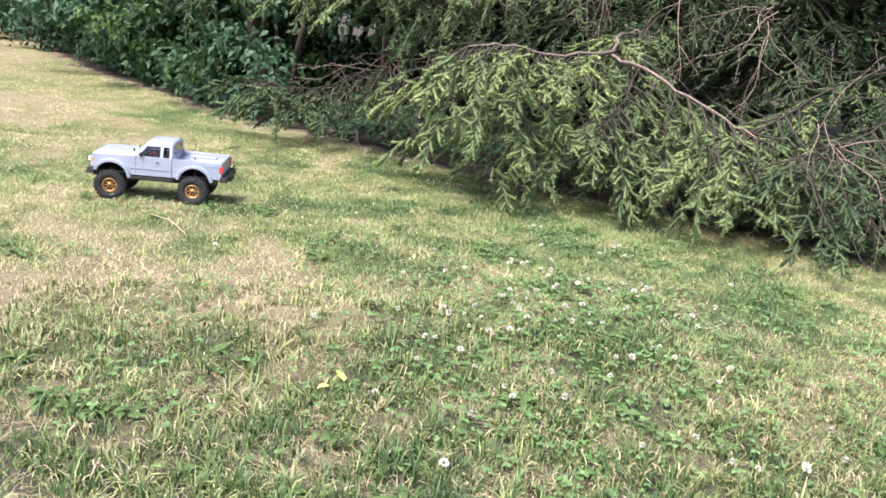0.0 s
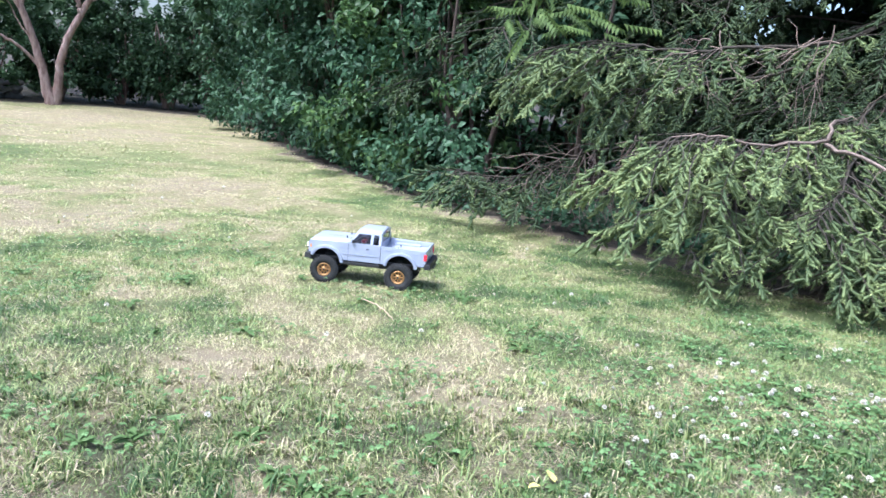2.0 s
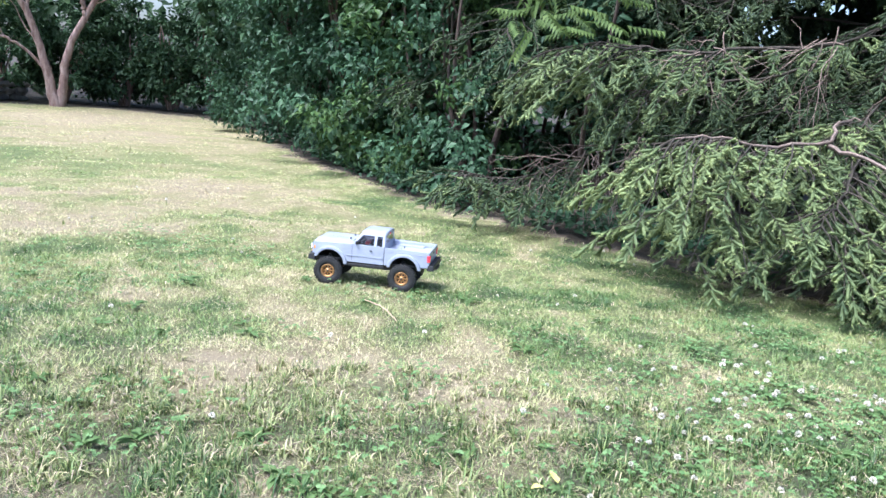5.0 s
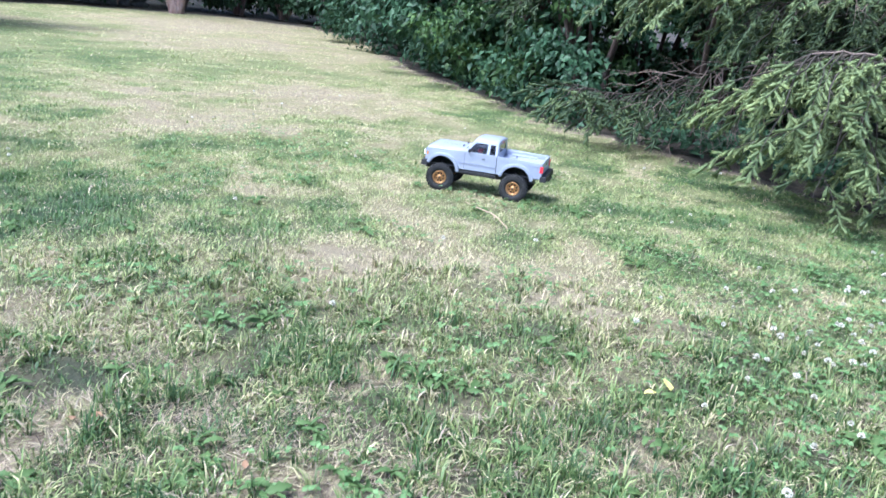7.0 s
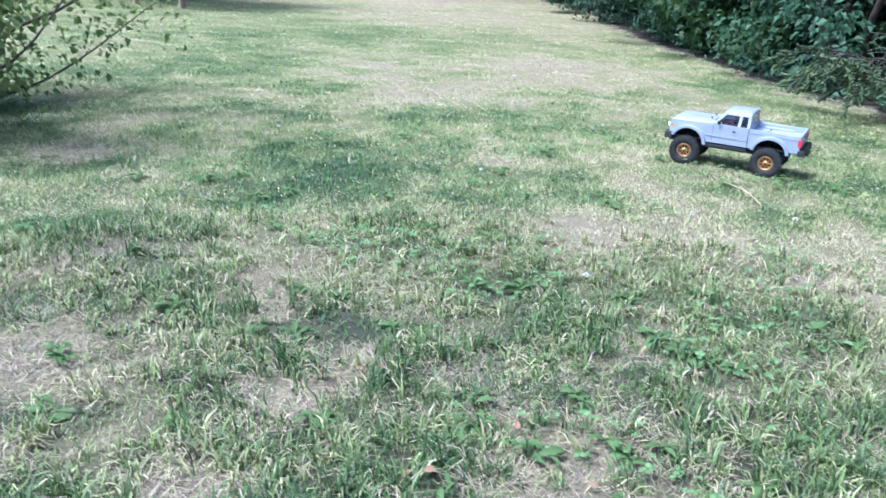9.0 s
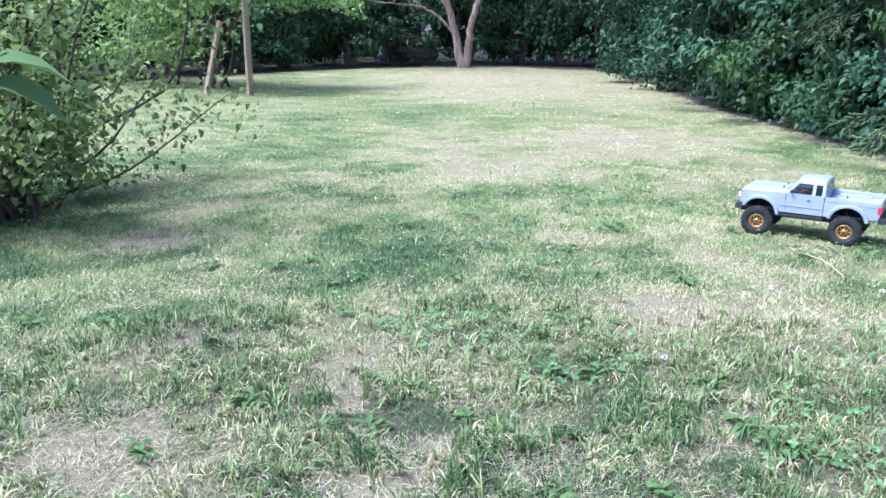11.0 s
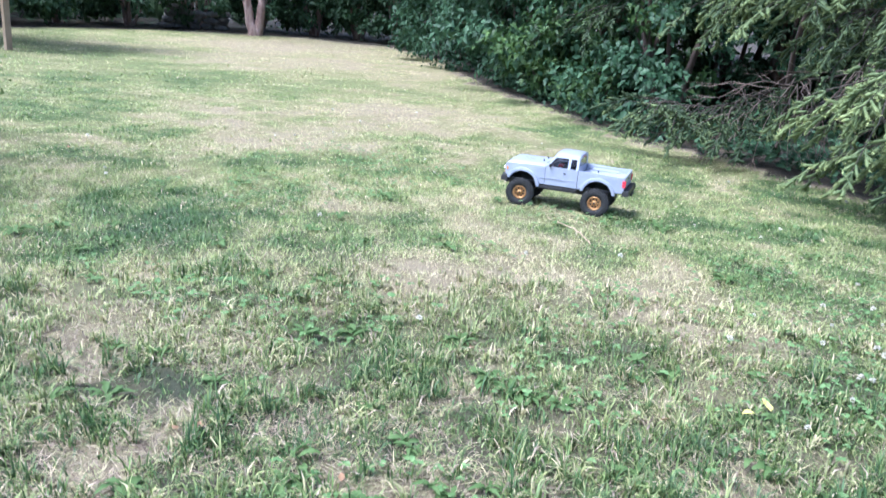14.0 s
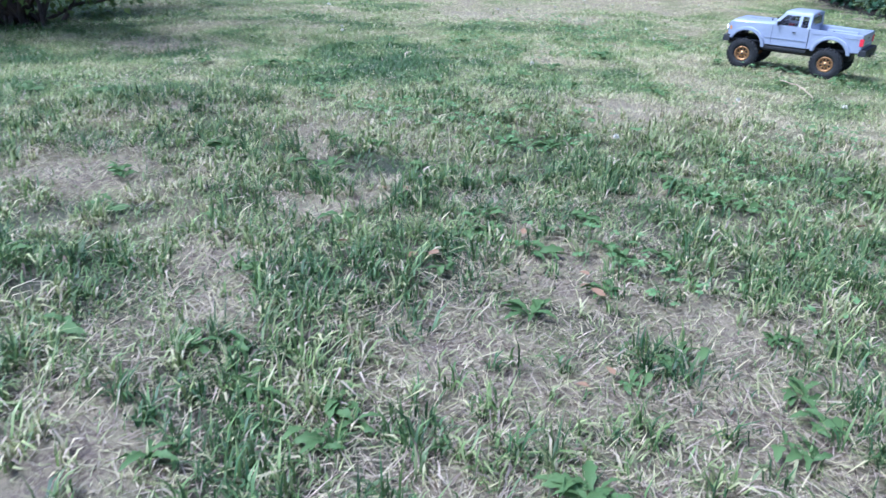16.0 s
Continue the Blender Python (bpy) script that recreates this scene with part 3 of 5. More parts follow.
def needles(starts, dirs, lens, spray, rng, per_metre=170, size=0.021, wide=0.0040, fat=0.0085, young_lit=0.0):
    """Shoots: a spindle of close-set needles with single ones standing out from it."""
    m = len(starts)
    fresh_lit = young_lit + 0.32 * rng.uniform(0, 1, spray.max() + 1)[spray] + 0.14 * rng.uniform(0, 1, m)
    a = unit(np.cross(dirs, rng.normal(0, 1, (m, 3))))
    b = np.cross(dirs, a)
    L = lens[:, None]
    ring1 = [starts + dirs * L * 0.12 + (a * math.cos(w) + b * math.sin(w)) * fat * 0.7 for w in (0, 1.571, 3.142, 4.712)]
    ring2 = [starts + dirs * L * 0.75 + (a * math.cos(w) + b * math.sin(w)) * fat for w in (0, 1.571, 3.142, 4.712)]
    core = np.stack(ring1 + ring2 + [starts + dirs * L * 1.05], 1)
    off = (np.arange(m) * 9)[:, None]
    quads = np.concatenate([off + np.array([i, (i + 1) % 4, 4 + (i + 1) % 4, 4 + i]) for i in range(4)])
    tips = np.concatenate([off + np.array([4 + i, 4 + (i + 1) % 4, 8]) for i in range(4)])
    core_tone = np.stack([0.05 + 0.6 * fresh_lit] * 4 + [0.12 + 0.75 * fresh_lit] * 4 + [0.3 + 0.75 * fresh_lit], 1)
    cnt = np.maximum((lens * per_metre).astype(int), 5)
    k = np.repeat(np.arange(m), cnt)
    n = len(k)
    s = rng.uniform(0, 1.05, n)
    d = dirs[k]
    base = starts[k] + d * (lens[k] * s)[:, None]
    rnd = unit(np.cross(d, rng.normal(0, 1, (n, 3))))
    ax = unit(d * rng.uniform(0.6, 1.3, n)[:, None] + rnd)
    ax[:, 2] += 0.1
    side = unit(np.cross(ax, rng.normal(0, 1, (n, 3)))) * wide
    co = np.stack([base - side, base + side, base + ax * (size * rng.uniform(0.7, 1.2, n))[:, None]], 1)
    tone = np.clip(0.08 + 0.75 * fresh_lit[k] + 0.25 * s ** 2 + rng.normal(0, 0.05, n), 0, 1)
    return (np.concatenate([core.reshape(-1, 3), co.reshape(-1, 3)]), [quads, tips, m * 9 + np.arange(n * 3).reshape(-1, 3)],
            np.clip(np.concatenate([core_tone.reshape(-1), np.repeat(tone, 3)]), 0, 1))


def spruce_branch(tree, spines, seed, label="", far=False, young_lit=0.08, **more):
    # Tone offset: new growth, plus light painted on front boughs and shade inside.
    rng = np.random.default_rng(seed)
    st, di, ln, sy, paths = sprays(spines, rng, **more)
    br = child("branch", smooth(quick_mesh("branch", *tube_arrays(paths, 3), M_BOUGH)), tree, label)
    # far: coarse needles for the unseen high branches that block light
    co, f, tone = needles(st, di, ln, sy, rng, 40, 0.04, 0.007, 0.03, young_lit) if far else needles(st, di, ln, sy, rng, 420, 0.020, 0.0025, 0.0085, young_lit) if young_lit > 0.2 else needles(st, di, ln, sy, rng, young_lit=young_lit)
    child("needles", quick_mesh("needles", co, f, M_NEEDLE, tone), br, kind="stuff")
    if young_lit > 0.4:
        wood = np.array(spines[0])
        wood[:, 3] = wood[:, 3] * 0.75 + 0.0016
        child("limb", smooth(quick_mesh("limb", *tube_arrays([wood], 6), M_TWIG)), br, "bare pinkish-brown wood")
    return br


def dead_wood(tree, start, way, n, seed, length=0.5):
    rng = np.random.default_rng(seed)
    for _ in range(n):
        paths = []
        a = np.array(start) + rng.normal(0, 0.05, 3)
        d = np.array(way) + rng.normal(0, 0.5, 3)
        e = a + d / np.linalg.norm(d) * length * rng.uniform(0.4, 1)
        p = wander(a, e, 0.004, 0.0012, 8, 0.12, 0.1, rng)
        paths.append(p)
        for _ in range(4):
            i = rng.integers(2, 7)
            paths.append(wander(p[i, :3], p[i, :3] + (d / np.linalg.norm(d) + rng.normal(0, 0.6, 3)) * length * 0.3, 0.002, 0.0008, 5, 0.1, 0.04, rng))
        child("dead_twig", smooth(quick_mesh("dead_twig", *tube_arrays(paths, 4), M_TWIG)), tree, "bare grey-pink dead twig")


def spruce(place, tall, branches, low, seed, label, length=2.4, face=-100, arc=110):
    rng = np.random.default_rng(seed)
    tree = holder("spruce_tree", place)
    trunk = wander((0, 0, -0.05), (0.1, 0.05, tall), 0.12, 0.03, 12, 0.01, 0, rng)
    child("trunk", smooth(quick_mesh("trunk", *tube_arrays([trunk], 10), M_TRUNK)), tree)
    for i in range(branches):
        z = low + (tall * 0.8 - low) * (i / branches) ** 1.5
        a = radians(face + rng.uniform(-arc, arc))
        ln = length * rng.uniform(0.75, 1.1) * (1 - 0.5 * z / tall)
        z1 = max(z - ln * rng.uniform(0.15, 0.38), 0.12)
        end = (ln * math.cos(a), ln * math.sin(a), z1)
        main = wander((0, 0, z), end, 0.016, 0.004, 10, 0.04, 0, rng)
        main[:, 2] += 0.12 * ln * np.sin(np.linspace(0, math.pi, 10)) * 0.6
        spines = [main]
        # high sprays, mostly unseen, are coarse: added to shade the boughs below
        high = z1 > 1.9
        for k in (5, 7) if high else (5, 6, 7, 8):
            for sg in (-1, 1):
                b = a + sg * rng.uniform(0.5, 0.95)
                l2 = ln * rng.uniform(0.2, 0.34)
                c = main[k, :3]
                e = (c[0] + l2 * math.cos(b), c[1] + l2 * math.sin(b), max(c[2] - l2 * rng.uniform(0.1, 0.5), 0.08))
                spines.append(wander(c, e, 0.005, 0.002, 6, 0.06, 0, rng))
        # tone zero: shade painted into the tree's own inner branches
        spruce_branch(tree, spines, seed * 100 + i, far=high, young_lit=0.0, every=0.22 if high else 0.125, reach=0.6 if high else 0.28, hang=0.5)
    return tagged(tree, label, "tree"), rng


# ---------- the place ----------
ground()
lawn()

# spruces at the edge of the lawn
SPRUCE_LABEL = "spruce with drooping green boughs hanging over the lawn's edge"
sp1, r1 = spruce((2.1, 7.1, 0), 7.5, 56, 1.15, 11, SPRUCE_LABEL, 2.5, -118, 58)
sp2, r2 = spruce((3.4, 5.4, 0), 7.0, 36, 0.8, 12, SPRUCE_LABEL, 2.1, -125, 75)
sp3, r3 = spruce((-0.5, 7.6, 0), 8.0, 24, 1.3, 13, "spruce standing back among shrubs, in deep shade", 2.2)


def bough(tree, points, seed, drop=0.8, side_len=0.42, **more):
    """A bough through chosen points, with side branches."""
    rng = np.random.default_rng(seed)
    o = np.array(tree.matrix_basis.translation)
    p = np.array(points, float) - o
    s = np.linspace(0, len(p) - 1, 4 * len(p))
    main = np.stack([np.interp(s, np.arange(len(p)), p[:, i]) for i in range(3)] + [np.linspace(0.014, 0.004, len(s))], 1)
    for _ in range(4):
        main[1:-1, :3] = 0.25 * main[:-2, :3] + 0.5 * main[1:-1, :3] + 0.25 * main[2:, :3]
    main[1:, :3] += rng.normal(0, 0.007, (len(s) - 1, 3))
    spines = [main]
    for k in range(2 + len(s) * 2 // 5, len(s)):
        for sg in (-1, 1):
            t = main[min(k + 1, len(s) - 1), :3] - main[k - 1, :3]
            t /= np.linalg.norm(t)
            side = np.cross(t, (0, 0, 1.0)) * sg
            l2 = rng.uniform(0.18, side_len)
            e = main[k, :3] + (t * 0.6 + side * rng.uniform(0.4, 1.0) + np.array([0, 0, -rng.uniform(0.1, drop)])) * l2
            e[2] = max(e[2], 0.06)
            spines.append(wander(main[k, :3], e, 0.006, 0.002, 6, 0.06, 0, rng))
    return spruce_branch(tree, spines, seed, **more)


# front boughs toned lighter, low and inner ones darker, as light would fall
bough(sp1, [(1.9, 6.8, 0.95), (0.94, 4.5, 0.85), (0.90, 4.09, 0.74), (0.55, 3.98, 0.71), (0.33, 3.88, 0.75), (0.14, 3.8, 0.72)], 501, 0.6, 0.55, young_lit=0.44, hang=0.42, every=0.09)
bough(sp1, [(0.86, 4.12, 0.735), (1.0, 4.03, 0.70), (1.26, 3.8, 0.56), (1.46, 3.57, 0.46)], 502, 0.7, 0.5, young_lit=0.42, hang=0.45, every=0.09)
bough(sp1, [(1.8, 6.8, 0.7), (0.05, 5.4, 0.6), (-0.31, 5.19, 0.52), (-0.59, 4.96, 0.36), (-0.83, 4.93, 0.31), (-1.02, 4.79, 0.36)], 503, 0.7, 0.3, young_lit=0.12, hang=0.35, bare=0.7)
bough(sp1, [(1.9, 6.8, 0.6), (1.0, 4.6, 0.45), (1.05, 4.0, 0.35), (1.0, 3.75, 0.25)], 506, young_lit=0.1, hang=0.5)
bough(sp2, [(3.3, 5.3, 0.8), (2.4, 4.1, 0.65), (1.9, 3.5, 0.5), (1.55, 3.3, 0.42)], 507, young_lit=0.1, hang=0.5)
bough(sp2, [(3.3, 5.3, 0.6), (2.3, 4.0, 0.4), (2.0, 3.5, 0.3), (1.8, 3.25, 0.2)], 508, young_lit=0.1, hang=0.55)
bough(sp1, [(1.9, 6.8, 1.7), (1.0, 4.8, 1.24), (0.55, 4.6, 1.2), (0.16, 4.5, 1.13), (-0.24, 4.5, 1.17), (-0.56, 4.46, 1.1)], 510, 0.6, 0.5, young_lit=0.3, hang=0.4, every=0.1)
bough(sp1, [(1.9, 6.8, 1.5), (0.7, 5.0, 1.05), (0.2, 4.75, 0.98), (-0.1, 4.65, 0.9)], 511, 0.7, 0.45, young_lit=0.16, hang=0.42)
bough(sp1, [(1.9, 6.6, 0.9), (0.9, 4.6, 0.72), (0.65, 4.15, 0.6), (0.45, 3.97, 0.5), (0.32, 3.87, 0.44)], 513, 0.6, 0.45, young_lit=0.38, hang=0.42, every=0.095)
bough(sp1, [(1.9, 6.6, 0.9), (1.1, 4.5, 0.7), (0.95, 4.0, 0.52), (0.8, 3.75, 0.4)], 514, 0.6, 0.45, young_lit=0.32, hang=0.42, every=0.1)
bough(sp2, [(3.3, 5.3, 0.9), (2.0, 4.1, 0.7), (1.6, 3.75, 0.52), (1.3, 3.55, 0.38)], 515, 0.6, 0.45, young_lit=0.34, hang=0.42, every=0.1)
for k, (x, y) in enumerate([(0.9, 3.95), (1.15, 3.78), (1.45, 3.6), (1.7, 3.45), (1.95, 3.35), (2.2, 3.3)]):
    bough(sp1, [(1.9, 6.5, 0.55), (x * 0.6 + 0.75, 5.2, 0.5), (x + 0.1, y + 0.5, 0.36), (x, y, 0.16 + 0.08 * (k % 2))], 520 + k, 0.6, 0.42, young_lit=0.06, hang=0.4, bare=0.5)
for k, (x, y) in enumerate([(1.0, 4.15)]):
    bough(sp1, [(1.9, 6.5, 1.1), (x * 0.6 + 0.8, 5.3, 1.0), (x + 0.1, y + 0.5, 0.8), (x, y, 0.5 + 0.08 * (k % 2))], 540 + k, 0.7, 0.45, young_lit=0.12, hang=0.45, bare=0.5)
dead_wood(sp1, (-0.31 - 2.1, 5.15 - 7.1, 0.5), (-0.2, -0.2, -0.6), 12, 61, 0.6)
dead_wood(sp1, (0.0 - 2.1, 5.2 - 7.1, 0.6), (-0.2, -0.2, -0.8), 14, 62, 0.6)
dead_wood(sp1, (-0.6 - 2.1, 4.95 - 7.1, 0.36), (0.2, -0.1, -0.6), 8, 63, 0.35)
dead_wood(sp2, (1.6 - 3.4, 4.1 - 5.4, 1.0), (-0.2, -0.4, -0.5), 6, 64, 0.6)
dead_wood(sp1, (0.9 - 2.1, 4.6 - 7.1, 1.25), (-0.1, -0.2, -0.8), 6, 66, 0.55)
dead_wood(sp1, (0.3 - 2.1, 4.55 - 7.1, 1.15), (-0.3, -0.2, -0.6), 8, 67, 0.4)
dead_wood(sp2, (1.3 - 3.4, 4.3 - 5.4, 1.1), (0.3, -0.2, -0.4), 4, 68, 0.6)
dead_wood(sp2, (1.7 - 3.4, 3.4 - 5.4, 0.5), (0.6, -0.1, 0.0), 7, 65, 0.5)

# leafy shrubs along the far side of the lawn
SHRUB_LABEL = "dense dark green leafy shrub reaching down to the grass"
# the last shrub is added to fill the hollow behind with dark
ROW = [(-1.25, 6.45, 0.75, 2.5), (-2.0, 7.2, 0.8, 2.9), (-2.75, 7.9, 0.85, 3.1), (-3.35, 8.8, 0.9, 3.0), (-4.0, 9.7, 0.95, 3.2), (-4.7, 10.7, 1.0, 3.2), (-5.5, 11.8, 1.0, 3.2), (-0.35, 7.0, 0.7, 2.2)]
for i, (x, y, r, h) in enumerate(ROW):
    shrub("shrub", (x, y, 0), r, r, h, int(1350 * r * h / 2), 7, 0.066 + 0.008 * (i % 3), M_LIME if i == 1 else M_SHRUB, SHRUB_LABEL, 200 + i, group="shrubs along the lawn", fine=2)
# added behind and over the shrubs: wide crowns block the sky and shade them
BACK = [(-0.9, 8.3, 2.1, 5.0), (-1.9, 9.0, 2.0, 5.2), (-3.0, 10.2, 2.0, 5.2), (-4.2, 11.8, 2.0, 5.4), (0.9, 8.6, 2.0, 5.2), (2.9, 8.2, 1.9, 5.2), (5.4, 6.6, 1.7, 5.0)]
for i, (x, y, r, h) in enumerate(BACK):
    shrub("small_tree", (x, y, 0), r, r, h, 1800, 6, 0.16, M_HEDGE, "leafy tree added behind the shrubs, its crown shading them", 240 + i, 4, 1.2, group="trees behind the shrubs", fine=1)

# added leaf fill, so that the deep shade behind the spruces stays dark
for i, (x, y) in enumerate([(-1.1, 8.1), (0.1, 8.0), (1.3, 8.5), (2.6, 8.0), (3.9, 7.2)]):
    shrub("shrub", (x, y, 0), 0.85, 0.8, 2.1, 420, 6, 0.12, M_HEDGE, "dark leafy filler added to darken the hollow behind the spruces", 260 + i, 4, 0.05, group="undergrowth behind the spruces", fine=1)

# hedge closing the far end
HEDGE = [(-6.3, 12.9), (-7.2, 13.1), (-8.1, 13.1), (-9.0, 13.0), (-9.9, 12.5), (-10.7, 11.7), (-11.3, 10.7), (-11.7, 9.6), (-11.9, 8.5), (-12.0, 7.4), (-12.0, 6.3), (-12.0, 5.2), (-12.0, 4.1), (-12.0, 3.0)]
for i, (x, y) in enumerate(HEDGE):
    shrub("hedge_plant", (x, y, 0), 0.8, 0.8, 1.8 + 0.2 * math.sin(i * 2.1), 1050, 5, 0.1, M_HEDGE, "dark green hedge plant with bare brown stems at its foot", 300 + i, 10, 0.22, group="hedge plants", bark_mat=M_BARK, fine=1)


def woods():
    """Far foliage behind the hedge and shrubs."""
    rng = np.random.default_rng(77)
    n = 4200
    a = rng.uniform(radians(-75), radians(100), n)
    r = rng.uniform(15.5, 21, n)
    z = rng.uniform(0.0, 1, n) ** 0.8 * (4.0 + 2.2 * np.sin(a * 5) + 1.2 * np.sin(a * 13))
    p = np.stack([-r * np.sin(a), r * np.cos(a), z + 0.1], 1)
    o = unit(np.stack([np.sin(a), -np.cos(a), np.full(n, 0.3)], 1))
    co, f = leaves_on(p, o, 5, 0.34, rng, 0.5, fine=1)
    co[:, 2] = np.maximum(co[:, 2], 0.0)
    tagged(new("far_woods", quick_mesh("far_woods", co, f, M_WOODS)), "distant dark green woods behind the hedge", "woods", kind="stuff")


woods()


def rowan():
    """A slim young tree whose bright leaf sprays hang before the spruce."""
    top = holder("rowan_sapling", (-0.35, 5.6, 0))
    rng = np.random.default_rng(81)
    path = wander((0, 0, -0.03), (0.1, -0.75, 1.75), 0.022, 0.008, 12, 0.05, 0, rng)
    child("trunk", smooth(quick_mesh("trunk", *tube_arrays([path], 8), M_TRUNK)), top)
    cos, faces, off = [], [], 0
    for k in range(34):
        a = np.array([rng.uniform(-0.42, 0.2), rng.uniform(-1.1, -0.6), rng.uniform(1.2, 1.75)])
        d = unit(np.array([rng.normal(0, 1), rng.normal(-0.4, 0.5), rng.uniform(-0.7, 0.1)]))
        s = np.linspace(0.02, 0.2, 8)
        side = unit(np.cross(d, [0, 0, 1.0]))
        pos = np.concatenate([a + d * s[:, None]] * 2)
        ax = np.concatenate([np.tile(side + d * 0.5, (8, 1)), np.tile(-side + d * 0.5, (8, 1))]) - np.array([0, 0, 0.25])
        co, f = leaf_arrays(pos, ax, np.tile([0, 0, 1.0], (16, 1)), np.full(16, 0.075), np.full(16, 0.024), 0.2, 0.3, fine=2)
        cos.append(co)
        faces += [g + off for g in f]
        off += len(co)
    child("foliage", quick_mesh("foliage", np.concatenate(cos), faces, M_ROWAN), top, kind="stuff")
    tagged(top, "young tree with bright green feathery leaf sprays", "tree")


rowan()


def groundcover():
    """Low dark leaves on the shaded soil under the boughs."""
    rng = np.random.default_rng(91)
    n = 16000
    x, y = rng.uniform(-3.2, 3.4, n), rng.uniform(3.0, 8.2, n)
    k = ~inside(x, y + 0.0) & inside(x - 0.5, y - 1.3)
    x, y = x[k], y[k]
    n = len(x)
    pos = np.stack([x, y, rng.uniform(0.01, 0.09, n) + 0.06 * lattice(x, y, 0.4, 60)], 1)
    ax = np.stack([rng.normal(0, 1, n), rng.normal(-0.5, 0.8, n), rng.normal(0, 0.3, n)], 1)
    co, f = leaf_arrays(pos, ax, np.tile([0, -0.3, 1.0], (n, 1)) + rng.normal(0, 0.3, (n, 3)), rng.uniform(0.04, 0.075, n), rng.uniform(0.03, 0.055, n), fine=1)
    tagged(new("groundcover", quick_mesh("groundcover", co, f, M_SHRUB)), "low dark green creeping leaves in the shade of the boughs", "groundcover", kind="stuff")


groundcover()


# ---------- the model pickup ----------
def lighted(name, c, strength):
    m, nt, b = nodes(name)
    b.inputs["Base Color"].default_value = (*c, 1)
    b.inputs["Emission Color"].default_value = (*c, 1)
    b.inputs["Emission Strength"].default_value = strength
    b.inputs["Roughness"].default_value = 0.2
    return m


def glassy(name, c, rough=0.03):
    m, nt, b = nodes(name)
    b.inputs["Base Color"].default_value = (*c, 1)
    b.inputs["Roughness"].default_value = rough
    b.inputs["Transmission Weight"].default_value = 1.0
    b.inputs["IOR"].default_value = 1.35
    return m


M_PAINT = plain("grey_blue_paint", (0.33, 0.36, 0.45), 0.34, vary=0.05, scale=40, coat=0.35)
M_BLACK = plain("black_plastic", (0.018, 0.018, 0.02), 0.55, vary=0.3, scale=90, grain=0.25)
M_RUBBER = plain("tyre_rubber", (0.022, 0.022, 0.022), 0.85, vary=0.4, scale=60, grain=0.4)
M_BRONZE = plain("bronze_rim", (0.42, 0.23, 0.09), 0.42, 0.55, vary=0.2, scale=80)
M_STEEL = plain("dark_steel", (0.10, 0.10, 0.10), 0.4, 0.8, vary=0.3, scale=80)
M_RED = plain("red_lens", (0.70, 0.03, 0.06), 0.2, vary=0.1, scale=200, coat=0.6)
M_AMBER = plain("amber_lens", (0.75, 0.30, 0.05), 0.2, vary=0.1, scale=200, coat=0.6)
M_LAMP = lighted("lit_headlamp", (1.0, 0.98, 0.95), 2.5)
M_GLASS = glassy("tinted_window", (0.55, 0.55, 0.58))
M_SEAM = plain("panel_gap", (0.03, 0.03, 0.035), 0.8)
M_INNER = plain("dark_interior", (0.035, 0.03, 0.03), 0.8, vary=0.4)
M_WIRE = plain("red_wiring", (0.45, 0.03, 0.03), 0.5)


def block(bm, x0, x1, y0, y1, z0, z1, taper=0.0):
    """A box, drawn in at its top by taper."""
    v = [bm.verts.new(p) for p in ((x0, y0, z0), (x1, y0, z0), (x1, y1, z0), (x0, y1, z0),
                                   (x0 + taper, y0 + taper, z1), (x1 - taper, y0 + taper, z1), (x1 - taper, y1 - taper, z1), (x0 + taper, y1 - taper, z1))]
    for f in ((3, 2, 1, 0), (4, 5, 6, 7), (0, 1, 5, 4), (1, 2, 6, 5), (2, 3, 7, 6), (3, 0, 4, 7)):
        bm.faces.new([v[i] for i in f])


def rounded(bm, size, segments=2):
    bmesh.ops.bevel(bm, geom=list(bm.edges), offset=size, segments=segments, affect='EDGES', profile=0.6)
    return bm


def boxed(*sizes, soft=0.0015):
    bm = bmesh.new()
    block(bm, *sizes)
    return rounded(bm, soft) if soft else bm


def flank(z):
    """Half width of the body's outside at a height."""
    return 0.1 - 0.010 * max(0.0, (0.14 - z) / 0.05) * 0.4 - 0.36 * max(0.0, z - 0.173)


def prism(points, side, thick=0.004, out=0.0, soft=0.0012):
    """A side panel with the outline points (x, z), following the body's flank."""
    bm = bmesh.new()
    outer = [bm.verts.new((x, side * (flank(z) + out), z)) for x, z in points]
    inner = [bm.verts.new((x, side * (flank(z) + out - thick), z)) for x, z in points]
    n = len(points)
    bm.faces.new(outer)
    bm.faces.new(inner[::-1])
    for i in range(n):
        bm.faces.new((outer[i], inner[i], inner[(i + 1) % n], outer[(i + 1) % n]))
    bmesh.ops.recalc_face_normals(bm, faces=bm.faces)
    return rounded(bm, soft) if soft else bm


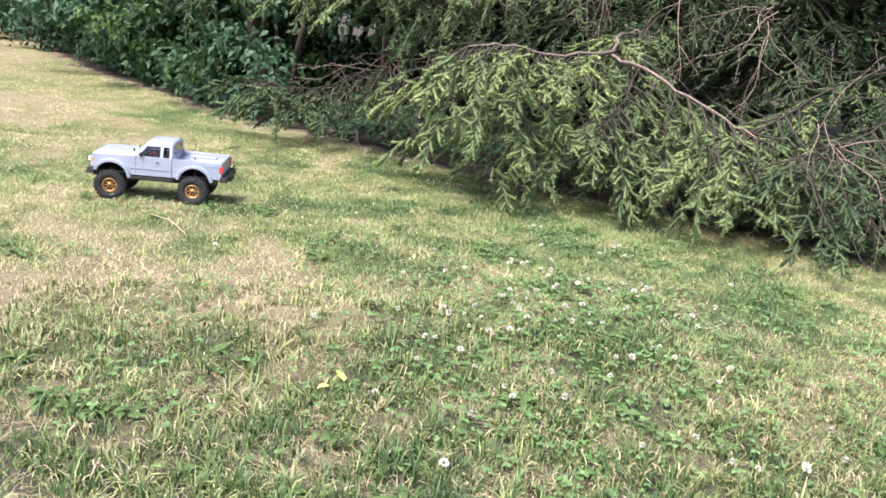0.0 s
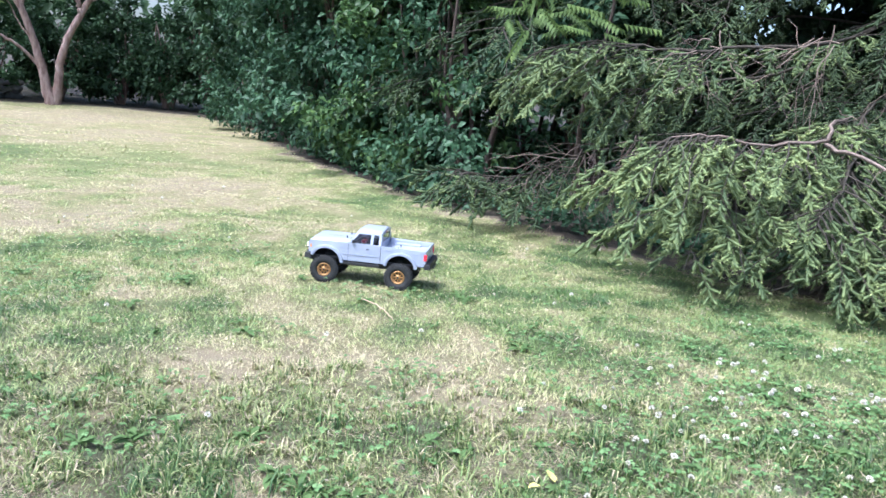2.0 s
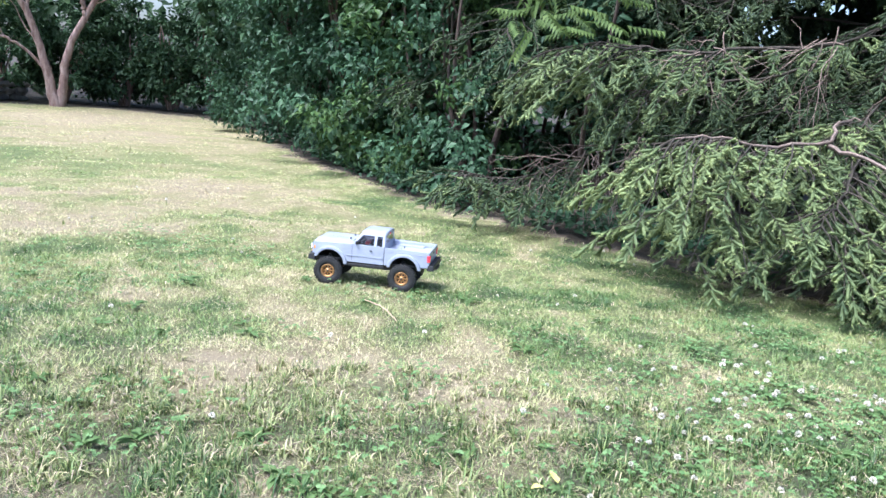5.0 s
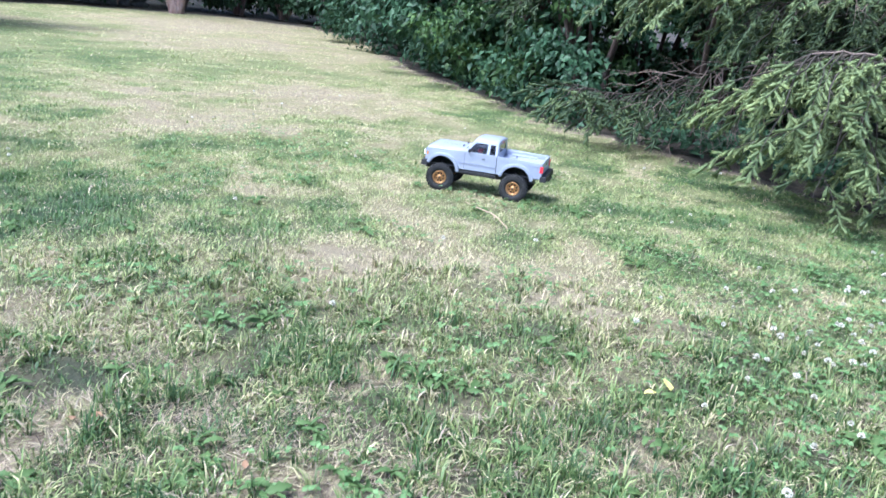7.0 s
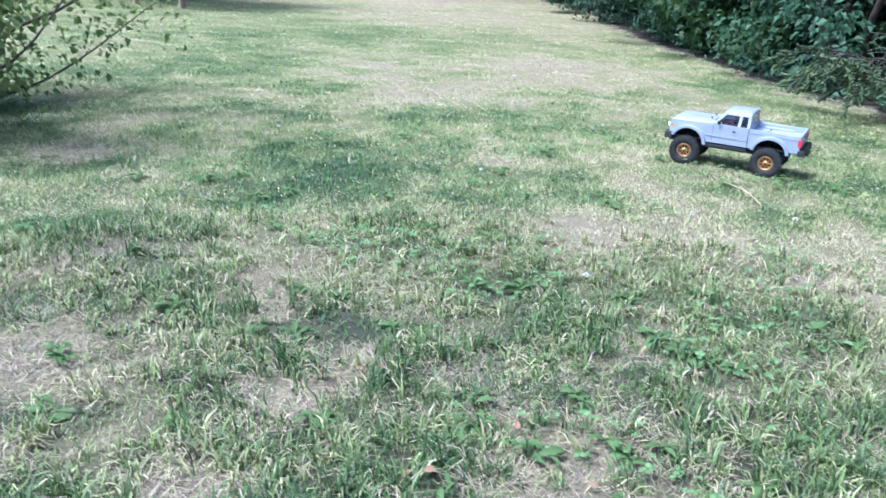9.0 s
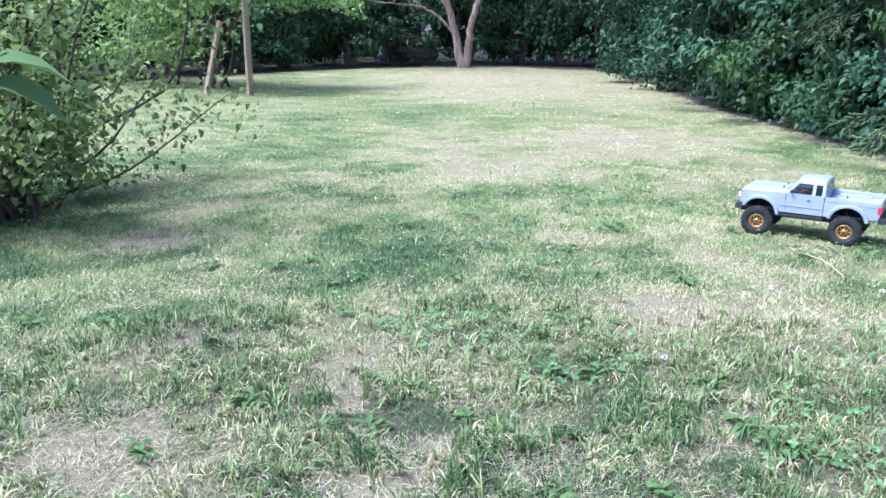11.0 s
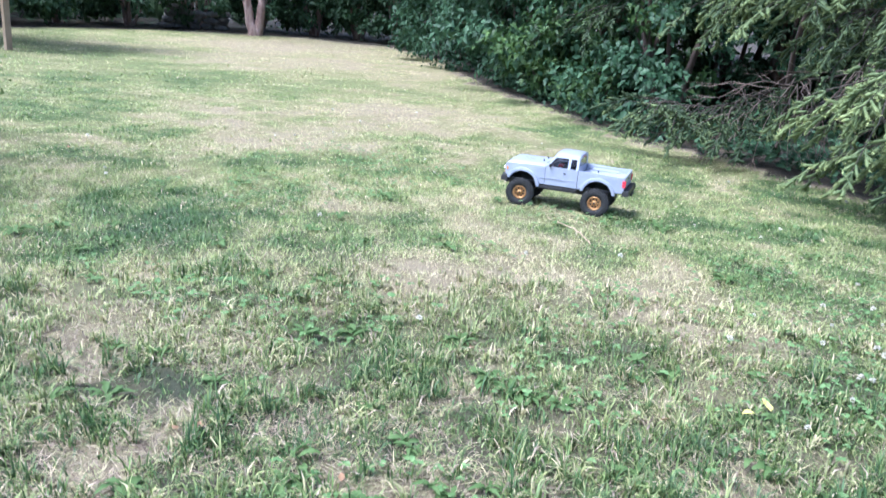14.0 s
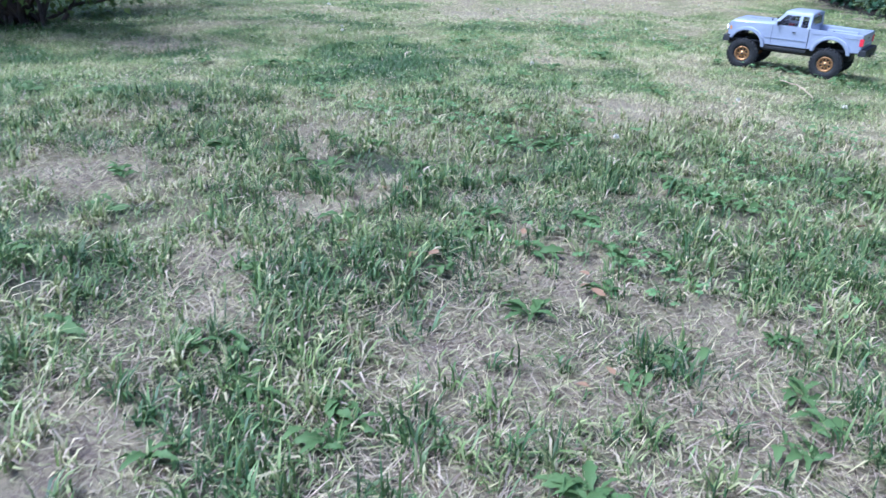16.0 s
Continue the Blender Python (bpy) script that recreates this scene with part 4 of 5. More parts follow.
def sheet(xs, ys, fz, thick=0.004):
    """A curved panel over a grid, with thickness downwards."""
    bm = bmesh.new()
    up = [[bm.verts.new((x, y * fz(x, y)[1], fz(x, y)[0])) for y in ys] for x in xs]
    lo = [[bm.verts.new((v.co.x, v.co.y * 0.985, v.co.z - thick)) for v in row] for row in up]
    a, b = len(xs), len(ys)
    for i in range(a - 1):
        for j in range(b - 1):
            bm.faces.new((up[i][j], up[i][j + 1], up[i + 1][j + 1], up[i + 1][j]))
            bm.faces.new((lo[i][j], lo[i + 1][j], lo[i + 1][j + 1], lo[i][j + 1]))
    for i in range(a - 1):
        for j in (0, b - 1):
            bm.faces.new((up[i][j], up[i + 1][j], lo[i + 1][j], lo[i][j]))
    for j in range(b - 1):
        for i in (0, a - 1):
            bm.faces.new((up[i][j], lo[i][j], lo[i][j + 1], up[i][j + 1]))
    bmesh.ops.recalc_face_normals(bm, faces=bm.faces)
    for f in bm.faces:
        f.smooth = True
    return bm


def arch(cx, cz, r, a0, a1, n=14):
    return [(cx + r * math.cos(radians(a0 + (a1 - a0) * i / n)), cz + r * math.sin(radians(a0 + (a1 - a0) * i / n))) for i in range(n + 1)]


def lathe(profile, n=40, mark=None):
    """A round form about the y axis from (radius, y) pairs."""
    bm = bmesh.new()
    rings = []
    for i in range(n):
        a = 2 * math.pi * i / n
        rings.append([bm.verts.new((r * math.cos(a), y, r * math.sin(a))) for r, y in profile])
    for i in range(n):
        p, q = rings[i], rings[(i + 1) % n]
        for j in range(len(profile) - 1):
            f = bm.faces.new((p[j], p[j + 1], q[j + 1], q[j]))
            f.smooth = True
    bmesh.ops.recalc_face_normals(bm, faces=bm.faces)
    return bm


def rod(a, b, r, n=8):
    bm = bmesh.new()
    a, b = Vector(a), Vector(b)
    m = Matrix.Translation((a + b) / 2) @ (b - a).to_track_quat('Z', 'Y').to_matrix().to_4x4()
    bmesh.ops.create_cone(bm, cap_ends=True, segments=n, radius1=r, radius2=r, depth=(b - a).length, matrix=m)
    return bm


def wheel(truck, x, side, steer):
    """Knobbly tyre on a bronze rim with a bolted ring. The outer face looks along +y."""
    R = 0.058
    bm = lathe([(0.029, -0.019), (0.040, -0.0215), (0.050, -0.021), (0.0545, -0.017), (0.0555, 0.0), (0.0545, 0.017), (0.050, 0.021), (0.040, 0.0215), (0.029, 0.019), (0.029, -0.019)])
    for row, (y0, y1, ph) in enumerate(((-0.021, -0.0085, 0.0), (-0.0075, 0.0075, 0.5), (0.0085, 0.021, 0.0))):
        for i in range(26):
            a = 2 * math.pi * (i + ph) / 26
            lug = bmesh.new()
            block(lug, -0.0046, 0.0046, y0, y1, 0.0525, R, 0.0008)
            m = Matrix.Rotation(a, 4, 'Y') @ Matrix.Rotation(radians((12, 0, -12)[row]), 4, 'Z')
            lug.transform(m)
            tmp = bpy.data.meshes.new("lug")
            lug.to_mesh(tmp)
            lug.free()
            bm.from_mesh(tmp)
            bpy.data.meshes.remove(tmp)
    for i in range(26):
        for y in (0.0195, -0.0195):
            a = 2 * math.pi * (i + 0.5) / 26
            lug = bmesh.new()
            block(lug, -0.0022, 0.0022, y - 0.003, y + 0.003, 0.044, 0.0545, 0.0006)
            lug.transform(Matrix.Rotation(a, 4, 'Y'))
            tmp = bpy.data.meshes.new("lug")
            lug.to_mesh(tmp)
            lug.free()
            bm.from_mesh(tmp)
            bpy.data.meshes.remove(tmp)
    w = new("wheel")
    w.parent = truck
    w.matrix_basis = pose(x, side * 0.094, R, 0, 0, steer + (0 if side > 0 else 180))
    part("tyre", bm, M_RUBBER, w, "black knobbly rubber tyre")
    rim = part("rim", lathe([(0.0285, -0.018), (0.0285, 0.0175), (0.0265, 0.0195), (0.0225, 0.0185), (0.0215, 0.012), (0.0165, 0.008), (0.010, 0.010), (0.0085, 0.016), (0.0, 0.0165)]), M_BRONZE, w, "bronze bolted rim")
    for i in range(8):
        a = 2 * math.pi * i / 8
        bm = boxed(0.0085, 0.0215, 0.0085, 0.0145, -0.0026, 0.0026, soft=0.0008)
        bm.transform(Matrix.Rotation(a, 4, 'Y'))
        part("spoke", bm, M_BRONZE, rim)
        hole = rod((0.0165, 0.0075, 0), (0.0165, 0.0102, 0), 0.0042, 10)
        hole.transform(Matrix.Rotation(a + math.pi / 8, 4, 'Y'))
        part("rim_hole", hole, M_BLACK, rim, "dark opening in the rim")
        bolt = rod((0.0245, 0.018, 0), (0.0245, 0.0208, 0), 0.0013, 6)
        bolt.transform(Matrix.Rotation(a, 4, 'Y'))
        part("bolt", bolt, M_STEEL, rim)
    part("hub_nut", rod((0, 0.012, 0), (0, 0.0205, 0), 0.0042, 6), M_STEEL, w)


def pickup(place, turn):
    truck = holder("model_pickup_truck", place, turn)
    fa, ra = 0.151, -0.1605
    truck.scale = (1.025, 1.025, 1.025)
    body = part("body", boxed(-0.255, 0.215, -0.088, 0.088, 0.100, 0.108), M_BLACK, truck, "black underside of the shell")
    body.location.z = 0.005
    for side in (1, -1):
        lower = [(0.227, 0.119), (0.2275, 0.158), (0.220, 0.170), (0.058, 0.1755), (-0.0745, 0.1735), (-0.0745, 0.098), (0.087, 0.098), *arch(fa, 0.084, 0.0605, 167, 35, 14)]
        part("front_side_panel", prism(lower, side), M_PAINT, body)
        bed = [(-0.0765, 0.1735), (-0.262, 0.1685), (-0.264, 0.106), (-0.222, 0.103), *arch(ra, 0.084, 0.0605, 18, 165, 14)[::-1], (-0.0765, 0.098)]
        part("bed_side_panel", prism(bed, side), M_PAINT, body)
        part("door_gap", prism([(-0.0742, 0.174), (-0.0768, 0.174), (-0.0768, 0.098), (-0.0742, 0.098)], side, 0.003, -0.0022, 0), M_SEAM, body)
        for cx, a0, a1 in ((fa, 178, 22), (ra, 10, 172)):
            flare = arch(cx, 0.083, 0.0725, a0, a1, 16) + arch(cx, 0.083, 0.0595, a0, a1, 16)[::-1]
            part("fender_flare", prism(flare, side, 0.016, 0.0095, 0.003), M_PAINT, body)
        # swage line along the doors and the bed
        part("body_crease", prism([(0.085, 0.126), (-0.074, 0.126), (-0.074, 0.1245), (0.085, 0.1245)], side, 0.002, 0.0008, 0), M_PAINT, body)
        part("bed_crease", prism([(-0.085, 0.160), (-0.25, 0.156), (-0.25, 0.1545), (-0.085, 0.1585)], side, 0.002, 0.0012, 0), M_PAINT, body)
        part("door_line", prism([(0.060, 0.170), (0.0592, 0.170), (0.0592, 0.104), (0.060, 0.104)], side, 0.002, 0.0004, 0), M_SEAM, body)
        # cab: pillars, rails and windows
        part("front_pillar", prism([(0.062, 0.174), (0.050, 0.174), (0.016, 0.216), (0.026, 0.221)], side, 0.006), M_PAINT, body)
        part("roof_rail", prism([(0.027, 0.221), (0.020, 0.2125), (-0.072, 0.2125), (-0.0745, 0.2225), (0.02, 0.2235)], side, 0.006), M_PAINT, body)
        part("middle_pillar", prism([(-0.031, 0.173), (-0.031, 0.214), (-0.042, 0.214), (-0.042, 0.173)], side, 0.005), M_PAINT, body)
        part("rear_pillar", prism([(-0.066, 0.173), (-0.064, 0.214), (-0.074, 0.216), (-0.0765, 0.173)], side, 0.005), M_PAINT, body)
        part("side_window", prism([(0.048, 0.1745), (0.017, 0.214), (-0.031, 0.214), (-0.031, 0.1745)], side, 0.001, -0.0025, 0), M_GLASS, body, "tinted side window")
        part("rear_quarter_window", prism([(-0.042, 0.1745), (-0.042, 0.214), (-0.064, 0.214), (-0.066, 0.1745)], side, 0.001, -0.0025, 0), M_GLASS, body, "tinted side window")
        for pts in ([(0.034, 0.1755), (0.0325, 0.1755), (0.0325, 0.2125), (0.034, 0.2105)], [(0.048, 0.1762), (-0.031, 0.1762), (-0.031, 0.1745), (0.049, 0.1745)]):
            part("window_trim", prism(pts, side, 0.002, -0.0005, 0), M_BLACK, body)
        handle = boxed(-0.026, -0.015, -0.0012, 0.0022, 0.151, 0.1545, soft=0.0008)
        bmesh.ops.translate(handle, verts=handle.verts, vec=(0, side * 0.0995, 0))
        part("door_handle", handle, M_BLACK, body)
        mirror = part("side_mirror", boxed(0.036, 0.044, side * 0.106 - 0.006, side * 0.106 + 0.006, 0.176, 0.189, soft=0.002), M_BLACK, body, "black door mirror")
        part("mirror_arm", rod((0.042, side * 0.097, 0.171), (0.040, side * 0.105, 0.179), 0.0022), M_BLACK, mirror)
        part("rock_slider", boxed(-0.076, 0.082, side * 0.094 - 0.006, side * 0.094 + 0.006, 0.086, 0.0975, soft=0.002), M_BLACK, truck, "black sill bar")
        part("side_marker", boxed(0.2145, 0.2205, side * 0.0985 - 0.0015, side * 0.0985 + 0.0022, 0.139, 0.152, soft=0.0006), M_AMBER, body, "amber marker lamp")
        part("tail_light", boxed(-0.2685, -0.255, side * 0.0925 - 0.0075, side * 0.0925 + 0.0085, 0.131, 0.157, soft=0.0012), M_RED, body, "red tail light")
        part("reversing_lens", boxed(-0.2692, -0.262, side * 0.0925 - 0.0055, side * 0.0925 + 0.0055, 0.1335, 0.138, soft=0.0005), plain("clear_lens", (0.7, 0.6, 0.6), 0.2), body)
    ys = np.linspace(-0.0995, 0.0995, 17)

    def hood(x, y):
        s = abs(y) / 0.0995
        front = max(0.0, (x - 0.205) / 0.0225)
        raised = 0.0022 if 0.15 < s < 0.72 else 0.0
        return 0.1765 + 0.003 * (1 - s ** 2) + raised - 0.006 * max(0, s - 0.88) / 0.12 - 0.014 * front ** 2, 1.0
    part("hood", sheet(np.linspace(0.0575, 0.2275, 20), ys, hood), M_PAINT, body)

    def scuttle(x, y):
        return 0.1762 + 0.0025 * (1 - (y / 0.1) ** 2), 1.0
    part("hood_crease", boxed(0.118, 0.176, -0.0006, 0.0006, 0.1785, 0.1797, soft=0), M_SEAM, body, "dark centre line on the hood")

    def roof(x, y):
        s = abs(y) / 0.0995
        e = max(0.0, (x - 0.010) / 0.017) ** 2 + max(0.0, (-0.062 - x) / 0.013) ** 2
        rib = 0.0012 if (s < 0.62 and -0.055 < x < 0.005) else 0.0
        return 0.2265 + 0.0035 * (1 - s ** 2) + rib - 0.005 * max(0, s - 0.8) / 0.2 - 0.0035 * min(e, 1.2), 0.835
    part("roof", sheet(np.linspace(-0.075, 0.027, 18), ys, roof), M_PAINT, body)

    def pane(pts, thick):
        bm = bmesh.new()
        o = [bm.verts.new(p) for p in pts]
        i = [bm.verts.new((p[0] - thick, p[1], p[2] - thick * 0.3)) for p in pts]
        bm.faces.new(o), bm.faces.new(i[::-1])
        for k in range(len(pts)):
            bm.faces.new((o[k], i[k], i[(k + 1) % len(pts)], o[(k + 1) % len(pts)]))
        bmesh.ops.recalc_face_normals(bm, faces=bm.faces)
        return bm
    part("windshield", pane([(0.056, -0.089, 0.1785), (0.056, 0.089, 0.1785), (0.0235, 0.077, 0.2185), (0.0235, -0.077, 0.2185)], 0.001), M_GLASS, body, "tinted windscreen")
    part("header_rail", pane([(0.0265, -0.080, 0.2165), (0.0265, 0.080, 0.2165), (0.0215, 0.078, 0.2235), (0.0215, -0.078, 0.2235)], 0.003), M_PAINT, body)
    # back of the cab with its window
    for pts in (((-0.090, 0.098), (0.090, 0.098), (0.0985, 0.182), (-0.0985, 0.182)), ((-0.084, 0.2125), (0.084, 0.2125), (0.082, 0.2235), (-0.082, 0.2235)),
                ((-0.0985, 0.182), (-0.072, 0.182), (-0.069, 0.2125), (-0.0835, 0.2125)), ((0.072, 0.182), (0.0985, 0.182), (0.0835, 0.2125), (0.069, 0.2125))):
        part("cab_back", pane([(-0.0725, y * 0.985, z) for y, z in pts], 0.003), M_PAINT, body)
    part("rear_window", pane([(-0.0735, -0.072, 0.182), (-0.0735, 0.072, 0.182), (-0.0735, 0.069, 0.2125), (-0.0735, -0.069, 0.2125)], 0.001), M_GLASS, body, "tinted rear window")
    part("brake_light", boxed(-0.0785, -0.075, -0.008, 0.008, 0.2155, 0.2195, soft=0.0006), M_RED, body, "small red high brake light")
    # load bed
    part("bed_floor", boxed(-0.256, -0.077, -0.086, 0.086, 0.148, 0.152, soft=0.001), M_PAINT, body)
    for side in (1, -1):
        part("bed_rail", boxed(-0.262, -0.077, side * 0.0915 - 0.0085, side * 0.0915 + 0.0075, 0.152, 0.1705, soft=0.0022), M_PAINT, body)
        part("wheel_box", boxed(-0.215, -0.105, side * 0.072 - 0.010, side * 0.072 + 0.014, 0.151, 0.160, soft=0.003), M_PAINT, body)
    gate = part("tailgate", boxed(-0.2645, -0.2555, -0.0985, 0.0985, 0.108, 0.1705, soft=0.002), M_PAINT, body)
    part("gate_panel", boxed(-0.2662, -0.262, -0.062, 0.062, 0.127, 0.139, soft=0.0008), M_PAINT, gate)
    for i in range(7):
        part("badge_bar", boxed(-0.2672, -0.2655, -0.052 + i * 0.0155, -0.043 + i * 0.0155, 0.130, 0.136, soft=0.0004), M_PAINT, gate)
    part("gate_handle", boxed(-0.2662, -0.2635, -0.009, 0.009, 0.151, 0.156, soft=0.0006), M_BLACK, gate)
    for x, y, z in ((0.082, 0.038, 0.181), (0.082, -0.038, 0.181), (-0.135, 0.03, 0.152), (-0.135, -0.03, 0.152)):
        post = part("body_post", rod((x, y, z - 0.004), (x, y, z + 0.009), 0.0026), M_BLACK, body)
        part("clip", boxed(x - 0.0012, x + 0.0012, y - 0.0085, y + 0.0085, z + 0.004, z + 0.006, soft=0.0004), M_BLACK, post)
    # nose
    grille = part("grille", boxed(0.2235, 0.2285, -0.0955, 0.0955, 0.119, 0.1625, soft=0.001), M_BLACK, body, "black front grille")
    for i in range(5):
        part("grille_slat", boxed(0.2285, 0.2315, -0.064, 0.064, 0.126 + i * 0.0068, 0.1292 + i * 0.0068, soft=0.0006), M_BLACK, grille)
    for i in range(4):
        part("grille_upright", boxed(0.2285, 0.2322, -0.049 + i * 0.032, -0.046 + i * 0.032, 0.124, 0.158, soft=0.0005), M_BLACK, grille)
    for side in (1, -1):
        part("lamp_surround", boxed(0.2285, 0.2312, side * 0.081 - 0.0125, side * 0.081 + 0.0125, 0.1345, 0.1595, soft=0.0015), M_BLACK, grille)
        part("headlight", boxed(0.2308, 0.2335, side * 0.081 - 0.0085, side * 0.081 + 0.0085, 0.1395, 0.1555, soft=0.0035), M_LAMP, grille, "lit square white headlight")
        part("turn_signal", boxed(0.2285, 0.2318, side * 0.081 - 0.0115, side * 0.081 + 0.0115, 0.126, 0.1315, soft=0.0008), M_AMBER, grille, "amber turn signal")
        wiper = part("wiper", rod((0.058, side * 0.012 - 0.004, 0.1815), (0.062, side * 0.012 + 0.048, 0.1820), 0.0012), M_BLACK, body)
        part("wiper_arm", rod((0.064, side * 0.012 + 0.05, 0.180), (0.0585, side * 0.012 + 0.02, 0.183), 0.0014), M_BLACK, wiper)
    bumper = bmesh.new()
    for y0, y1, x0, x1 in ((-0.055, 0.055, 0.226, 0.250), (-0.104, -0.055, 0.214, 0.243), (0.055, 0.104, 0.214, 0.243)):
        block(bumper, x0, x1, y0, y1, 0.098, 0.1195, 0.002)
    part("front_bumper", rounded(bumper, 0.0015), M_BLACK, truck, "chunky black front bumper")
    part("skid_plate", boxed(0.205, 0.236, -0.05, 0.05, 0.080, 0.099, soft=0.003), M_BLACK, truck)
    bumper = bmesh.new()
    block(bumper, -0.286, -0.258, -0.104, 0.104, 0.101, 0.1235, 0.002)
    rear = part("rear_bumper", rounded(bumper, 0.002), M_BLACK, truck, "black rear bumper")
    part("step_plate", boxed(-0.291, -0.27, -0.04, 0.04, 0.094, 0.103, soft=0.0015), M_BLACK, rear)
    # running gear
    part("chassis", boxed(-0.225, 0.205, -0.034, 0.034, 0.068, 0.098, soft=0.003), M_BLACK, truck)
    for x in (0.1565, -0.1565):
        ax = part("axle", rod((x, -0.078, 0.058), (x, 0.078, 0.058), 0.0075), M_BLACK, truck)
        part("differential", boxed(x - 0.016, x + 0.016, 0.004, 0.034, 0.042, 0.074, soft=0.006), M_BLACK, ax)
        for y in (-0.052, 0.052):
            sh = part("shock_absorber", rod((x + 0.018, y, 0.066), (x + 0.006, y * 0.9, 0.118), 0.0062), M_BLACK, truck)
            part("spring", rod((x + 0.016, y, 0.072), (x + 0.009, y * 0.92, 0.106), 0.0082, 10), M_STEEL, sh)
    part("interior", boxed(-0.071, 0.05, -0.085, 0.085, 0.125, 0.172, soft=0.003), M_INNER, truck, "dark cabin interior")
    part("wiring", boxed(0.0, 0.02, 0.01, 0.045, 0.171, 0.183, soft=0.004), M_WIRE, truck, "red wiring inside the cab")
    for x in (0.1565, -0.1565):
        for side in (1, -1):
            wheel(truck, x, side, 6 if x > 0 else 0)
    return tagged(truck, "grey-blue radio-controlled model pickup with bronze wheels on the lawn", "toy truck")


pickup((-1.093, 3.205, 0.003), 184.5)


# ---------- far end of the lawn ----------
def fruit_tree():
    tree = holder("fruit_tree", (-9.08, 11.3, 0))
    limbs = [[(0.02, 0.0, -0.05, 0.17), (-0.04, -0.04, 0.25, 0.13), (-0.15, -0.12, 0.9, 0.10), (-0.32, -0.26, 1.5, 0.085), (-0.55, -0.45, 2.1, 0.07), (-0.9, -0.7, 3.0, 0.04)],
             [(0.05, 0.03, -0.05, 0.16), (0.09, 0.06, 0.3, 0.12), (0.14, 0.10, 0.9, 0.095), (0.38, 0.28, 1.5, 0.085), (0.62, 0.45, 2.0, 0.07), (1.0, 0.7, 3.0, 0.04)],
             [(-0.13, -0.10, 0.6, 0.05), (-0.3, -0.24, 0.85, 0.04), (-0.55, -0.45, 1.05, 0.035), (-0.9, -0.76, 1.08, 0.022), (-1.3, -1.05, 1.15, 0.012)],
             [(0.36, 0.26, 1.45, 0.06), (0.32, 0.22, 1.75, 0.05), (0.36, 0.25, 2.3, 0.03)],
             [(-0.3, -0.24, 1.4, 0.05), (-0.28, -0.22, 1.8, 0.04), (-0.2, -0.15, 2.4, 0.025)],
             [(-0.55, -0.45, 1.05, 0.018), (-0.68, -0.55, 1.35, 0.014), (-0.75, -0.6, 1.8, 0.008)],
             [(-0.7, -0.58, 1.07, 0.016), (-0.78, -0.65, 1.4, 0.010), (-0.95, -0.75, 1.75, 0.006)],
             [(0.62, 0.45, 2.0, 0.04), (0.6, 0.5, 2.4, 0.03), (0.5, 0.4, 3.0, 0.02)]]
    for k, limb in enumerate(limbs):
        p = np.array(limb) * np.array([1, 1, 1, 0.6])
        s = np.linspace(0, len(p) - 1, 5 * len(p))
        fine = np.stack([np.interp(s, np.arange(len(p)), p[:, i]) for i in range(4)], 1)
        ker = np.array([0.25, 0.5, 0.25])
        for _ in range(3):
            fine[1:-1, :3] = fine[:-2, :3] * ker[0] + fine[1:-1, :3] * ker[1] + fine[2:, :3] * ker[2]
        fine[1:, :3] += np.random.default_rng(k).normal(0, 0.006, (len(fine) - 1, 3))
        child("trunk" if k < 2 else "limb", smooth(quick_mesh("limb", *tube_arrays([fine], 10), M_BARK)), tree)
    rng = np.random.default_rng(5)
    for k in range(14):
        limb = np.array(limbs[k % 5])
        c = limb[rng.integers(2, len(limb)), :3]
        twig = wander(c, c + np.array([rng.normal(0, 0.3), rng.normal(0, 0.3), rng.uniform(0.3, 0.8)]), 0.016, 0.004, 8, 0.12, 0, rng)
        child("limb", smooth(quick_mesh("limb", *tube_arrays([twig], 6), M_BARK)), tree)
    p = np.stack([rng.normal(0, 1.2, 700), rng.normal(0, 1.1, 700), rng.uniform(2.0, 3.8, 700)], 1)
    p = np.concatenate([p, np.stack([rng.normal(-1.0, 0.35, 90), rng.normal(-0.85, 0.3, 90), rng.uniform(1.55, 2.1, 90)], 1)])
    co, f = leaves_on(p, unit(rng.normal(0, 1, p.shape)), 7, 0.09, rng)
    child("crown", quick_mesh("crown", co, f, M_CURRANT), tree, kind="stuff")
    tagged(tree, "old fruit tree with two pinkish-brown leaning trunks", "tree")


fruit_tree()


def plank(name, a, b, w, d, label):
    """A weathered squared timber from a to b."""
    top = holder(name, a)
    v = Vector(b) - Vector(a)
    bm = bmesh.new()
    block(bm, -w / 2, w / 2, -d / 2, d / 2, 0, v.length)
    bmesh.ops.subdivide_edges(bm, edges=[e for e in bm.edges if e.calc_length() > 0.5], cuts=6)
    rounded(bm, 0.005)
    bm.transform(v.to_track_quat('Z', 'Y').to_matrix().to_4x4() @ Matrix.Rotation(radians(38), 4, 'Z'))
    me = bpy.data.meshes.new(name)
    bm.to_mesh(me)
    bm.free()
    me.materials.append(M_POST)
    ob = new(name, me)
    ob.matrix_basis = pose(*a)
    bpy.data.objects.remove(top)
    return tagged(ob, label, "post")


plank("wooden_post", (-7.78, 5.66, -0.05), (-7.80, 5.68, 1.06), 0.065, 0.05, "upright bare wooden post under the vine leaves")
plank("leaning_post", (-8.46, 5.53, -0.04), (-8.28, 5.68, 0.82), 0.085, 0.04, "grey wooden plank leaning against the vine")


